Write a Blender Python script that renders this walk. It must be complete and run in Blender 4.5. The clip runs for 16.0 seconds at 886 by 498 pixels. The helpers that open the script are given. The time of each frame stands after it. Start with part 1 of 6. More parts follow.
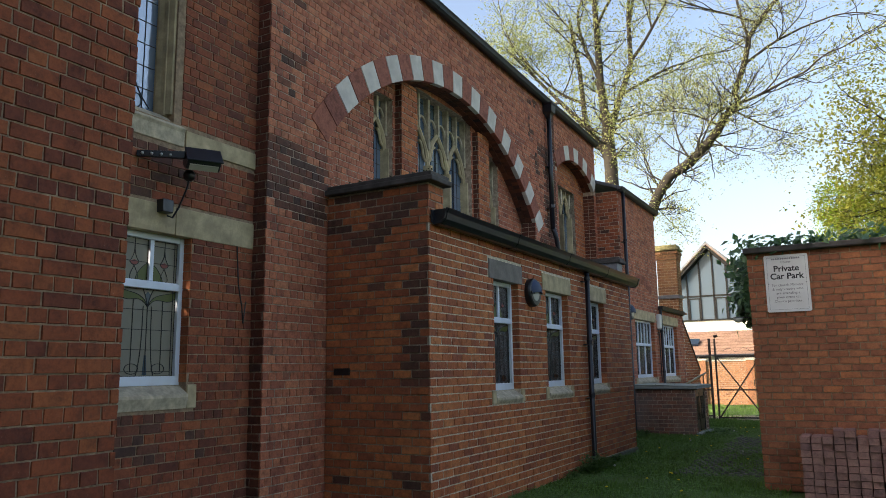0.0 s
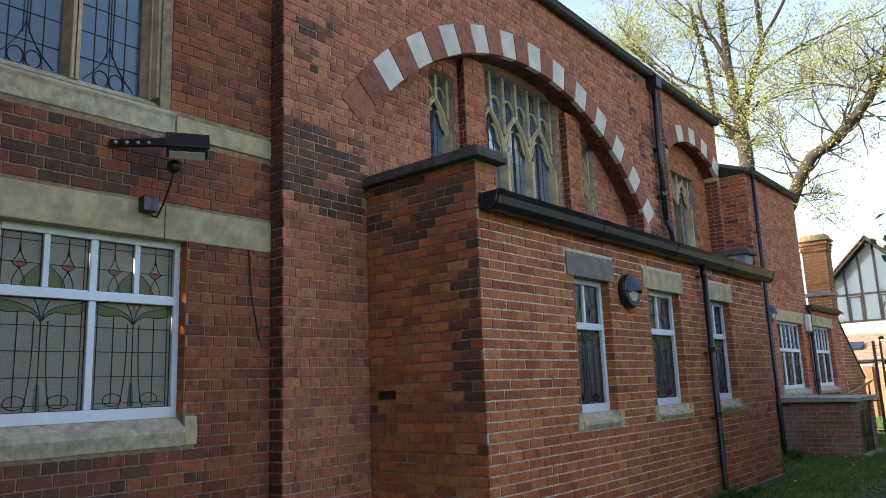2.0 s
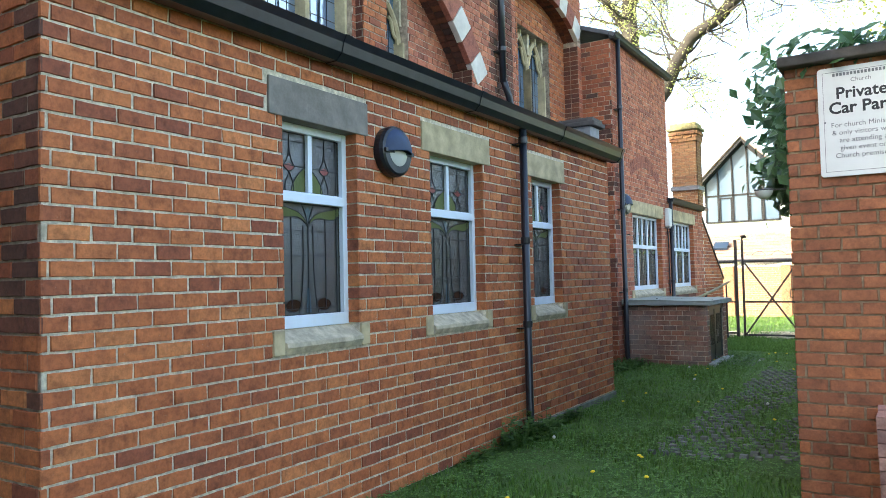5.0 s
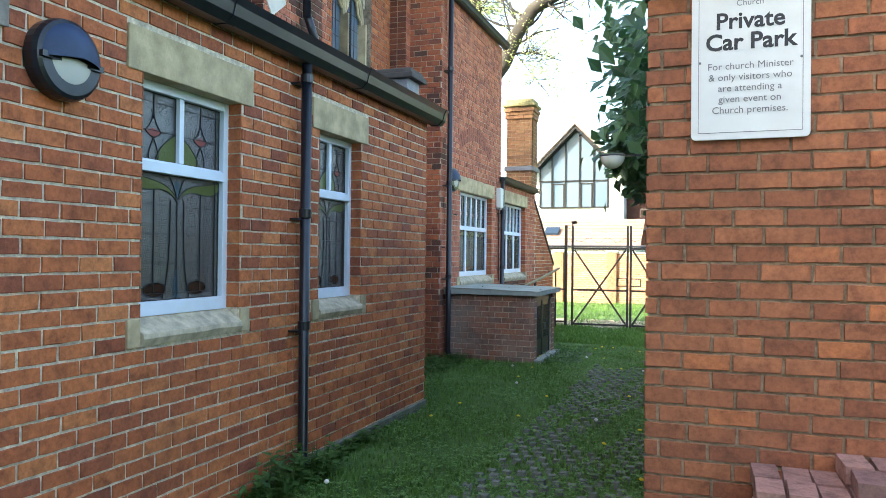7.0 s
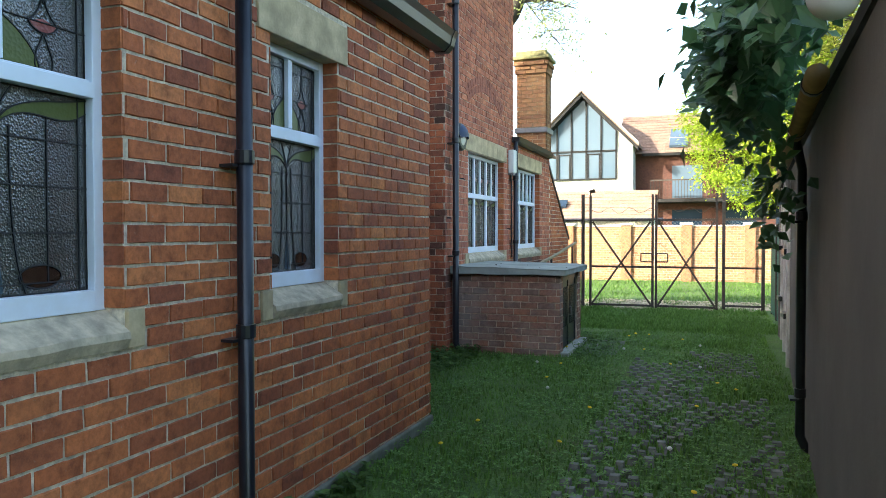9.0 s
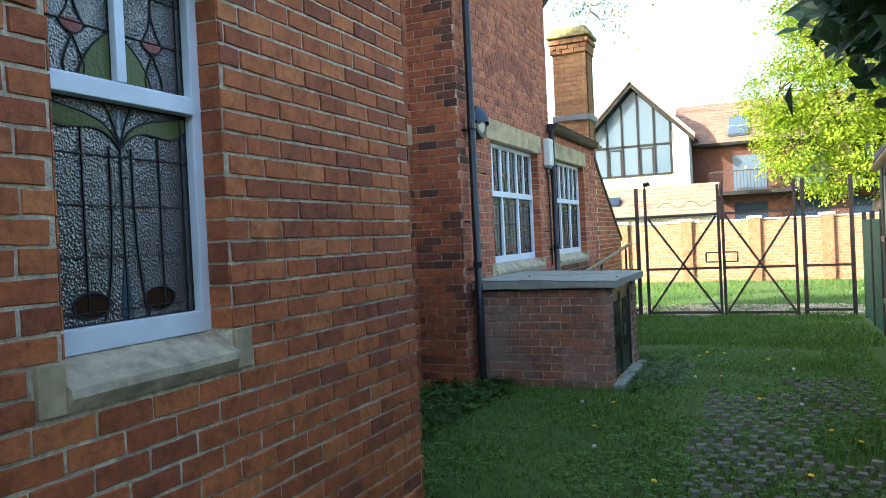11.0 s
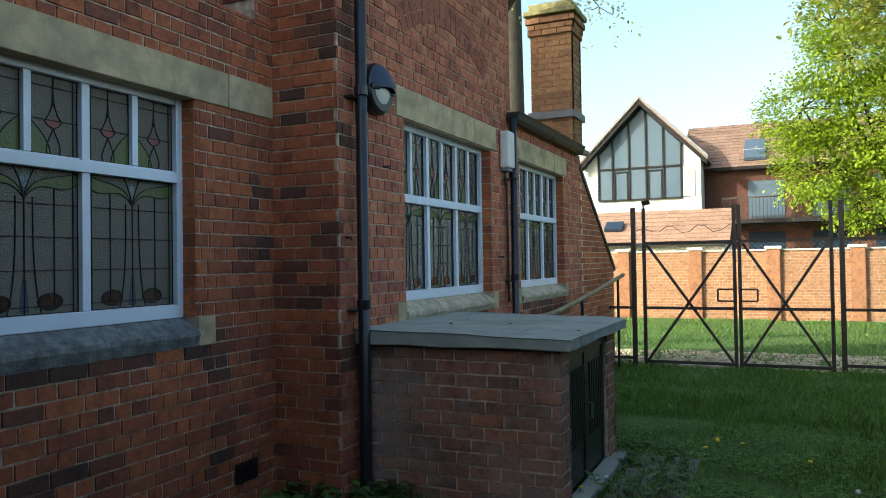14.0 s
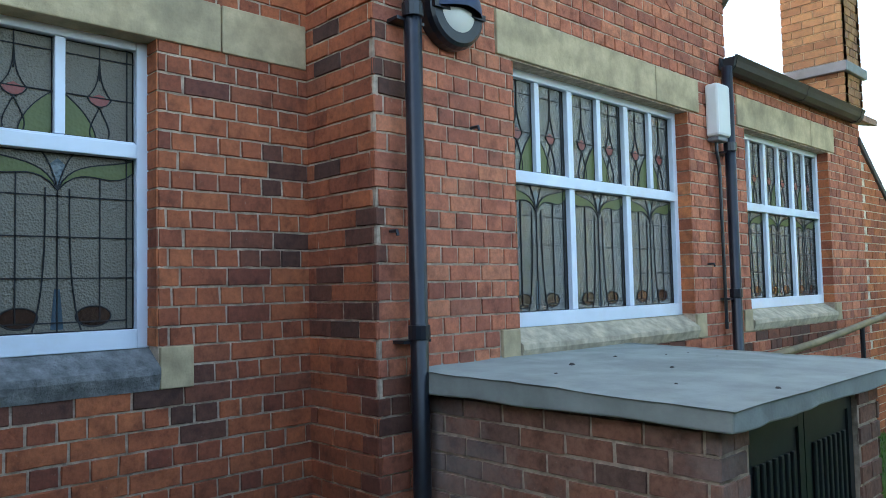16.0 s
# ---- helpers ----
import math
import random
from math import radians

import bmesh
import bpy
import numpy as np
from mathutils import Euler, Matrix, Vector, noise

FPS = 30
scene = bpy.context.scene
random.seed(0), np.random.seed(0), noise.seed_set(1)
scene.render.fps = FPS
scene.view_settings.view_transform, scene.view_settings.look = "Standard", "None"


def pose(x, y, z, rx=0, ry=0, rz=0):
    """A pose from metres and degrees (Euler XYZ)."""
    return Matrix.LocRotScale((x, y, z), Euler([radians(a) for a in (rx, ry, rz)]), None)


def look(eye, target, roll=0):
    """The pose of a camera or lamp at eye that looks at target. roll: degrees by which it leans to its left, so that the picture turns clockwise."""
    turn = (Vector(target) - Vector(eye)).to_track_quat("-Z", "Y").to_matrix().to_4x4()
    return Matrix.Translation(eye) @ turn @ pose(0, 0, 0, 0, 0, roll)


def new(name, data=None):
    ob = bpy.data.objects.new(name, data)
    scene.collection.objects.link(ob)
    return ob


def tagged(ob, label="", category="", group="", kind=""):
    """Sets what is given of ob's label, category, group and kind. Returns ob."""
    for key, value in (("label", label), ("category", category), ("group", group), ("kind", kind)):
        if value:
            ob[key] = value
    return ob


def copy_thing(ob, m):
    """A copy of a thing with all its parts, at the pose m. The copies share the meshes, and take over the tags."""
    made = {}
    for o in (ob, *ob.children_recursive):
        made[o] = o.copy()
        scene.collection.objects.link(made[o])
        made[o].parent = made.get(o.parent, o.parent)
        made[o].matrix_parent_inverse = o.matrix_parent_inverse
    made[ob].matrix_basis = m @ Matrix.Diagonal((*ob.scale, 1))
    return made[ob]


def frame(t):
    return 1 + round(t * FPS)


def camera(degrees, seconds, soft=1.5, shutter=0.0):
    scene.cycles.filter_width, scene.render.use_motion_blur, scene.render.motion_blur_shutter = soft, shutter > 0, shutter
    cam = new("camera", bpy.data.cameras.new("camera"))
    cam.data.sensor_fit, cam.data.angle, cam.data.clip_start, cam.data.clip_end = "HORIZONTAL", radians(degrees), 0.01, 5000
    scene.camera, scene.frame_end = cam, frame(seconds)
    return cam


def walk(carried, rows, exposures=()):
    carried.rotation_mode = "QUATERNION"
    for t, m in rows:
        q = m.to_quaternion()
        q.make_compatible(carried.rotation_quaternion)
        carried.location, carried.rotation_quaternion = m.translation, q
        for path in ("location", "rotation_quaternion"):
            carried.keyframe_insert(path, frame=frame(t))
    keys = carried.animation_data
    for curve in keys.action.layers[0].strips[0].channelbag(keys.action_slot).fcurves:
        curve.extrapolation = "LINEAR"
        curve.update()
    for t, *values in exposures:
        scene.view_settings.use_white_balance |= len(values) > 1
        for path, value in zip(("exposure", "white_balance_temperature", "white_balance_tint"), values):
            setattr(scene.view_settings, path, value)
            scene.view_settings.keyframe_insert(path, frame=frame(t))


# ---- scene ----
cam = camera(61.8, 16.0, soft=0.9)
PATH = [
    (0, (3.592, -12.915, 1.399), (2.618, -11.199, 1.723), -0.8),
    (0.5, (3.51, -12.584, 1.442), (2.5, -10.901, 1.822), -1.7),
    (1, (3.525, -12.203, 1.407), (2.401, -10.592, 1.78), -2.1),
    (1.5, (3.459, -11.809, 1.416), (2.234, -10.269, 1.774), -1.8),
    (2, (3.416, -11.37, 1.435), (2.153, -9.864, 1.806), -2.2),
    (2.5, (3.424, -10.894, 1.453), (2.184, -9.373, 1.836), -3.0),
    (3, (3.341, -10.425, 1.451), (2.139, -8.873, 1.835), -3.4),
    (3.5, (3.321, -9.942, 1.437), (2.164, -8.333, 1.701), -2.8),
    (4, (3.286, -9.478, 1.444), (2.156, -7.838, 1.624), -1.7),
    (4.2, (3.219, -9.287, 1.444), (2.11, -7.631, 1.615), -1.4),
    (6.3, (2.917, -7.484, 1.452), (1.939, -5.741, 1.374), -0.1),
    (6.5, (2.865, -7.309, 1.456), (1.969, -5.521, 1.426), -0.0),
    (7, (2.7, -6.878, 1.508), (2.014, -4.999, 1.524), 0.6),
    (7.5, (2.479, -6.471, 1.472), (1.706, -4.626, 1.463), 0.4),
    (8, (2.258, -6.085, 1.455), (1.47, -4.247, 1.417), 0.6),
    (8.5, (2.088, -5.659, 1.437), (1.37, -3.794, 1.378), 0.3),
    (9, (2.007, -5.209, 1.452), (1.323, -3.33, 1.406), -0.1),
    (9.2, (1.945, -5.03, 1.439), (1.294, -3.139, 1.407), -0.4),
    (11.3, (1.725, -3.198, 1.459), (0.809, -1.42, 1.443), -4.1),
    (11.5, (1.681, -2.963, 1.467), (0.628, -1.263, 1.456), -5.1),
    (12, (1.609, -2.558, 1.452), (0.447, -0.93, 1.43), -4.2),
    (12.5, (1.562, -2.111, 1.447), (0.479, -0.43, 1.406), -2.2),
    (13, (1.542, -1.704, 1.439), (0.626, 0.074, 1.408), -0.8),
    (13.5, (1.511, -1.227, 1.456), (0.805, 0.644, 1.445), -0.4),
    (14, (1.535, -0.827, 1.459), (0.693, 0.987, 1.494), -0.9),
    (14.5, (1.479, -0.34, 1.463), (0.394, 1.339, 1.513), -0.9),
    (15, (1.503, 0.163, 1.432), (0.228, 1.702, 1.506), -1.3),
    (15.5, (1.454, 0.642, 1.4), (0.048, 2.062, 1.493), -1.3),
    (16, (1.411, 1.171, 1.38), (-0.041, 2.543, 1.485), -1.3),
]
walk(cam, [(t, look(eye, target, roll)) for t, eye, target, roll in PATH],
     exposures=[(0, 1.4, 7150, 14), (0.5, 1.42, 7100, 15), (1, 1.6, 7050, 16), (1.5, 1.9, 7050, 17), (2.5, 1.95, 7000, 17), (3, 1.85, 6950, 16), (3.5, 1.98, 6900, 15), (4, 2.3, 6850, 12), (6.5, 3.15, 6550, 5), (7, 2.85, 6500, 5), (7.5, 2.62, 6500, 5), (8.5, 2.7, 6550, 4), (9.2, 2.5, 6550, 4), (11.5, 2.52, 6350, 5), (12.5, 2.78, 6450, 4), (13, 2.12, 6800, 2), (13.5, 1.55, 6850, 0), (14.5, 1.72, 6300, 1), (15.5, 2.36, 6350, 2), (16, 2.66, 6500, 4)])
# exposure, sun and sky
SUN_FROM = Vector((-0.58, -0.62, 0.41)).normalized()
world = bpy.data.worlds.new("sky")
scene.world = world
world.use_nodes = True
sky = world.node_tree.nodes.new("ShaderNodeTexSky")
sky.sky_type = "NISHITA"
sky.sun_disc = False
sky.sun_elevation = math.asin(SUN_FROM.z)
sky.sun_rotation = math.atan2(SUN_FROM.x, SUN_FROM.y)
sky.air_density, sky.dust_density, sky.ozone_density = 1.0, 3.5, 1.0
background = world.node_tree.nodes["Background"]
background.inputs["Strength"].default_value = 0.15
world.node_tree.links.new(sky.outputs[0], background.inputs[0])
sun = new("sun", bpy.data.lights.new("sun", "SUN"))
sun.data.energy, sun.data.angle, sun.data.color = 2.6, radians(0.5), (1.0, 0.93, 0.82)
sun.matrix_world = look(SUN_FROM * 60, (0, 0, 0))


# ---- materials ----
def shader(name, rough=0.8, metal=0.0):
    m = bpy.data.materials.new(name)
    m.use_nodes = True
    b = m.node_tree.nodes["Principled BSDF"]
    b.inputs["Roughness"].default_value, b.inputs["Metallic"].default_value = rough, metal
    return m, m.node_tree, b


def link(nt, a, b):
    nt.links.new(a, b)


def coords(nt):
    return nt.nodes.new("ShaderNodeNewGeometry").outputs["Position"]


def noise_tex(nt, scale, detail=4.0, rough=0.6, vec=None):
    n = nt.nodes.new("ShaderNodeTexNoise")
    n.inputs["Scale"].default_value, n.inputs["Detail"].default_value, n.inputs["Roughness"].default_value = scale, detail, rough
    link(nt, vec if vec is not None else coords(nt), n.inputs["Vector"])
    return n.outputs["Fac"]


def ramp(nt, fac, stops):
    r = nt.nodes.new("ShaderNodeValToRGB")
    while len(r.color_ramp.elements) < len(stops):
        r.color_ramp.elements.new(0.5)
    for e, (p, c) in zip(r.color_ramp.elements, stops):
        e.position, e.color = p, (*c, 1) if len(c) == 3 else c
    link(nt, fac, r.inputs[0])
    return r.outputs[0]


def mix(nt, fac, a, b, mode="MIX"):
    m = nt.nodes.new("ShaderNodeMix")
    m.data_type, m.blend_type = "RGBA", mode
    for sock, v in ((m.inputs[0], fac), (m.inputs[6], a), (m.inputs[7], b)):
        if isinstance(v, (int, float)):
            sock.default_value = v
        elif isinstance(v, tuple):
            sock.default_value = (*v, 1)
        else:
            link(nt, v, sock)
    return m.outputs[2]


def bump(nt, b, height, strength, dist):
    n = nt.nodes.new("ShaderNodeBump")
    n.inputs["Strength"].default_value, n.inputs["Distance"].default_value = strength, dist
    link(nt, height, n.inputs["Height"])
    link(nt, n.outputs[0], b.inputs["Normal"])


def pick(nt):
    """A random number for each piece, whether it is its own object or an island of a joined mesh."""
    g, o = nt.nodes.new("ShaderNodeNewGeometry"), nt.nodes.new("ShaderNodeObjectInfo")
    add, fr = nt.nodes.new("ShaderNodeMath"), nt.nodes.new("ShaderNodeMath")
    fr.operation = "FRACT"
    link(nt, g.outputs["Random Per Island"], add.inputs[0])
    link(nt, o.outputs["Random"], add.inputs[1])
    link(nt, add.outputs[0], fr.inputs[0])
    return fr.outputs[0]


def piece_mat(name, stops, stain=(0.075, 0.034, 0.022), stain_at=(0.55, 0.8), amount=0.6, rough=0.85, fine=45.0):
    """Bricks, stones and tiles: one tone a piece, a burnt skin and chips within it, soot over many, a grainy relief."""
    m, nt, b = shader(name, rough)
    base = ramp(nt, pick(nt), stops)
    blotch = ramp(nt, noise_tex(nt, 11, 6, 0.65), ((0.30, (0.52, 0.48, 0.46)), (0.48, (0.95, 0.94, 0.93)), (0.70, (1.20, 1.17, 1.10))))
    c = mix(nt, 1.0, base, blotch, "MULTIPLY")
    c = mix(nt, 1.0, c, ramp(nt, noise_tex(nt, fine, 5, 0.7), ((0.32, (0.70, 0.68, 0.66)), (0.55, (1.0, 1.0, 1.0)), (0.75, (1.16, 1.15, 1.13)))), "MULTIPLY")
    pale = ramp(nt, noise_tex(nt, 75, 3, 0.5), ((0.70, (0, 0, 0)), (0.78, (0.30,) * 3)))
    c = mix(nt, pale, c, (0.50, 0.40, 0.31))
    soot = ramp(nt, noise_tex(nt, 0.9, 7, 0.72), ((stain_at[0], (0, 0, 0)), (stain_at[1], (amount,) * 3)))
    c = mix(nt, soot, c, stain)
    link(nt, c, b.inputs["Base Color"])
    bump(nt, b, noise_tex(nt, 26, 8, 0.72), 0.8, 0.007)
    return m


def plain_mat(name, colour, rough=0.6, metal=0.0, vary=0.25, scale=6.0, fine=80.0, relief=0.3, dist=0.002, dirt=None):
    m, nt, b = shader(name, rough, metal)
    lo = tuple(v * (1 - vary) for v in colour)
    hi = tuple(min(1, v * (1 + vary)) for v in colour)
    c = ramp(nt, noise_tex(nt, scale, 6), ((0.3, lo), (0.7, hi)))
    if dirt:
        c = mix(nt, ramp(nt, noise_tex(nt, scale * 0.35, 7, 0.7), ((0.48, (0, 0, 0)), (0.72, (0.75,) * 3))), c, dirt)
    link(nt, c, b.inputs["Base Color"])
    bump(nt, b, noise_tex(nt, fine, 5, 0.65), relief, dist)
    return m


RED = ((0.0, (0.27, 0.076, 0.039)), (0.14, (0.36, 0.103, 0.043)), (0.45, (0.45, 0.131, 0.047)), (0.8, (0.51, 0.160, 0.056)), (1.0, (0.58, 0.205, 0.073)))
BRICK = piece_mat("red_brick", RED, amount=0.45)
BRICK_NAVE = piece_mat("weathered_church_brick", ((0.0, (0.31, 0.100, 0.062)), (0.3, (0.44, 0.142, 0.080)), (0.7, (0.51, 0.170, 0.092)), (0.95, (0.57, 0.215, 0.115)), (1.0, (0.27, 0.095, 0.062))), amount=0.35)
# near block and bay reds are lowered to show how little light they get
BRICK_DEEP = piece_mat("shade_deepened_red_brick", ((0.0, (0.16, 0.038, 0.019)), (0.3, (0.24, 0.056, 0.022)), (0.7, (0.30, 0.074, 0.026)), (1.0, (0.36, 0.10, 0.033))), amount=0.4)
BRICK_BAY = piece_mat("shade_darkened_bay_brick", ((0.0, (0.15, 0.042, 0.025)), (0.2, (0.24, 0.062, 0.031)), (0.6, (0.30, 0.080, 0.036)), (1.0, (0.37, 0.108, 0.043))), stain_at=(0.5, 0.78), amount=0.5)
BRICK_GARAGE = piece_mat("dull_tawny_brick", ((0.0, (0.26, 0.090, 0.045)), (0.4, (0.34, 0.122, 0.058)), (0.85, (0.40, 0.148, 0.068)), (1.0, (0.45, 0.155, 0.062))), amount=0.4)
BRICK_LOW = piece_mat("red_bonded_brick", ((0.0, (0.19, 0.056, 0.034)), (0.15, (0.30, 0.086, 0.042)), (0.5, (0.38, 0.110, 0.048)), (0.95, (0.45, 0.138, 0.056)), (1.0, (0.16, 0.054, 0.037))), stain_at=(0.52, 0.8), amount=0.5)
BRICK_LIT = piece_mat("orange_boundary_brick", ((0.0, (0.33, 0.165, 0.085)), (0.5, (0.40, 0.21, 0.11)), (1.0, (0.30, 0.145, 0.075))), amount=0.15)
# dark tone carries the shade inside the arch recesses
BRICK_SHADE = piece_mat("shade_toned_brick", ((0.0, (0.11, 0.034, 0.020)), (0.5, (0.20, 0.058, 0.026)), (0.85, (0.26, 0.075, 0.030)), (1.0, (0.05, 0.026, 0.022))), stain=(0.03, 0.022, 0.02), stain_at=(0.45, 0.7), amount=0.7)
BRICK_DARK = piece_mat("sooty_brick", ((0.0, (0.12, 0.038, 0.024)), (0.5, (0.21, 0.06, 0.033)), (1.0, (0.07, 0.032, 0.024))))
BRICK_BLACK = piece_mat("blackened_brick", ((0.0, (0.080, 0.040, 0.030)), (0.5, (0.14, 0.055, 0.036)), (1.0, (0.22, 0.072, 0.040))), amount=0.35)
BRICK_PALE = piece_mat("pale_rubbed_brick", ((0.0, (0.30, 0.10, 0.065)), (0.5, (0.36, 0.12, 0.075)), (1.0, (0.28, 0.09, 0.06))), amount=0.3)
BRICK_BOX = piece_mat("weathered_brick", ((0.0, (0.19, 0.105, 0.08)), (0.5, (0.27, 0.135, 0.095)), (0.8, (0.35, 0.14, 0.08)), (1.0, (0.15, 0.09, 0.07))), stain=(0.38, 0.36, 0.33), stain_at=(0.45, 0.72), amount=0.6)
MORTAR_DULL = plain_mat("sooty_mortar", (0.36, 0.29, 0.22), 0.95, 0, 0.45, 24, 140, 1.0, 0.010, (0.12, 0.085, 0.065))
MORTAR_TAWNY = plain_mat("tawny_mortar", (0.34, 0.235, 0.15), 0.95, 0, 0.4, 22, 140, 1.0, 0.008, (0.15, 0.10, 0.07))
MORTAR = plain_mat("lime_mortar", (0.67, 0.59, 0.45), 0.95, 0, 0.40, 26, 90, 1.0, 0.012, (0.33, 0.27, 0.20))
MORTAR_FINE = plain_mat("pale_fine_mortar", (0.50, 0.39, 0.29), 0.95, 0, 0.4, 22, 140, 1.0, 0.006, (0.22, 0.15, 0.11))
MORTAR_BROWN = plain_mat("brown_mossy_mortar", (0.30, 0.21, 0.135), 0.95, 0, 0.45, 24, 140, 1.0, 0.010, (0.15, 0.12, 0.075))
GUTTER_BLACK = plain_mat("dull_black_gutter", (0.010, 0.012, 0.015), 0.6, 0, 0.4, 12, 60, 0.4, 0.002, (0.022, 0.024, 0.02))
STONE = plain_mat("sandstone", (0.47, 0.375, 0.225), 0.9, 0, 0.3, 7, 50, 0.7, 0.006, (0.24, 0.20, 0.13))
STONE_GREY = plain_mat("weathered_sill_stone", (0.49, 0.415, 0.295), 0.9, 0, 0.35, 14, 50, 0.8, 0.006, (0.22, 0.195, 0.15))
STONE_WHITE = plain_mat("pale_voussoir_stone", (0.62, 0.57, 0.50), 0.85, 0, 0.15, 6, 60, 0.4, 0.003, (0.45, 0.40, 0.35))
STONE_SOOT = plain_mat("blue_grey_sooty_stone", (0.20, 0.205, 0.20), 0.9, 0, 0.5, 16, 50, 1.0, 0.012, (0.07, 0.075, 0.078))
STONE_DULL = plain_mat("brown_grey_lintel_stone", (0.21, 0.185, 0.16), 0.9, 0, 0.25, 9, 50, 0.7, 0.006, (0.14, 0.12, 0.10))
COPING = plain_mat("blackened_coping", (0.075, 0.066, 0.06), 0.9, 0, 0.4, 7, 40, 0.7, 0.006)
BLACK = plain_mat("black_gloss_iron", (0.010, 0.013, 0.019), 0.28, 0, 0.4, 12, 90, 0.3, 0.001, (0.02, 0.021, 0.024))
WHITE = plain_mat("white_painted_wood", (0.70, 0.77, 0.86), 0.45, 0, 0.05, 4, 40, 0.15, 0.001, (0.60, 0.61, 0.60))
LEAD = plain_mat("lead_sheet", (0.20, 0.21, 0.23), 0.55, 0.4, 0.25, 9, 30, 0.4, 0.003)
CAME = plain_mat("lead_came", (0.010, 0.011, 0.013), 0.85, 0.0, 0.2, 30)
TILE = piece_mat("clay_roof_tile", ((0.0, (0.27, 0.17, 0.125)), (0.5, (0.32, 0.205, 0.15)), (1.0, (0.24, 0.15, 0.11))), amount=0.3)
SLATE = plain_mat("slate", (0.09, 0.09, 0.10), 0.7, 0, 0.3, 5)
CEMENT = plain_mat("cement_slab", (0.30, 0.325, 0.295), 0.9, 0, 0.18, 5, 60, 0.5, 0.004, (0.19, 0.21, 0.185))
RENDER = plain_mat("cement_render", (0.14, 0.122, 0.10), 0.95, 0, 0.25, 1.4, 50, 0.6, 0.004, (0.115, 0.10, 0.085))
PLASTER = plain_mat("inner_plaster", (0.45, 0.42, 0.36), 0.9)
SOIL = plain_mat("soil", (0.07, 0.055, 0.04), 1.0, 0, 0.4, 8, 30, 0.8, 0.02)


def glass_mat(name, colour, rough, relief, scale, trans=0.65):
    m, nt, b = shader(name, rough)
    b.inputs["Base Color"].default_value = (*colour, 1)
    b.inputs["Transmission Weight"].default_value = trans
    b.inputs["Specular IOR Level"].default_value = 0.25 if trans == 0 else 0.5
    b.inputs["IOR"].default_value = 1.5
    v = nt.nodes.new("ShaderNodeTexVoronoi")
    v.inputs["Scale"].default_value = scale
    link(nt, coords(nt), v.inputs["Vector"])
    bump(nt, b, v.outputs["Distance"], relief, 0.003)
    return m


GLASS = glass_mat("hammered_glass", (0.055, 0.057, 0.052), 0.16, 0.9, 120, 0.15)
# pale base colour imitates daylight shining through from windows opposite
GLASS_PALE = glass_mat("backlight_toned_obscured_glass", (0.23, 0.215, 0.165), 0.25, 0.6, 120, 0.0)
GLASS_BEIGE = glass_mat("beige_hammered_glass", (0.15, 0.135, 0.105), 0.2, 0.9, 120, 0.0)
# blue base colour stands in for reflected sky
GLASS_BLUE = glass_mat("sky_tinted_glass", (0.10, 0.16, 0.24), 0.10, 0.25, 18, 0.3)
GLASS_GREEN = glass_mat("green_stained_glass", (0.095, 0.115, 0.035), 0.3, 0.4, 70, 0.0)
GLASS_PINK = glass_mat("rose_stained_glass", (0.22, 0.06, 0.05), 0.3, 0.4, 70, 0.0)
GLASS_BROWN = glass_mat("brown_stained_glass", (0.045, 0.022, 0.014), 0.15, 0.4, 70, 0.2)
GLASS_TEAL = glass_mat("blue_stained_glass", (0.06, 0.095, 0.12), 0.15, 0.4, 70, 0.2)
# sky reflection of gable and plate glass is mostly in the base colour
GLASS_GABLE = glass_mat("sky_toned_gable_glass", (0.085, 0.125, 0.17), 0.06, 0.02, 3, 0.0)
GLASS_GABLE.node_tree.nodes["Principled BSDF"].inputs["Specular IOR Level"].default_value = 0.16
GLASS_CLEAR = glass_mat("plate_glass", (0.02, 0.034, 0.055), 0.03, 0.02, 3, 0.0)


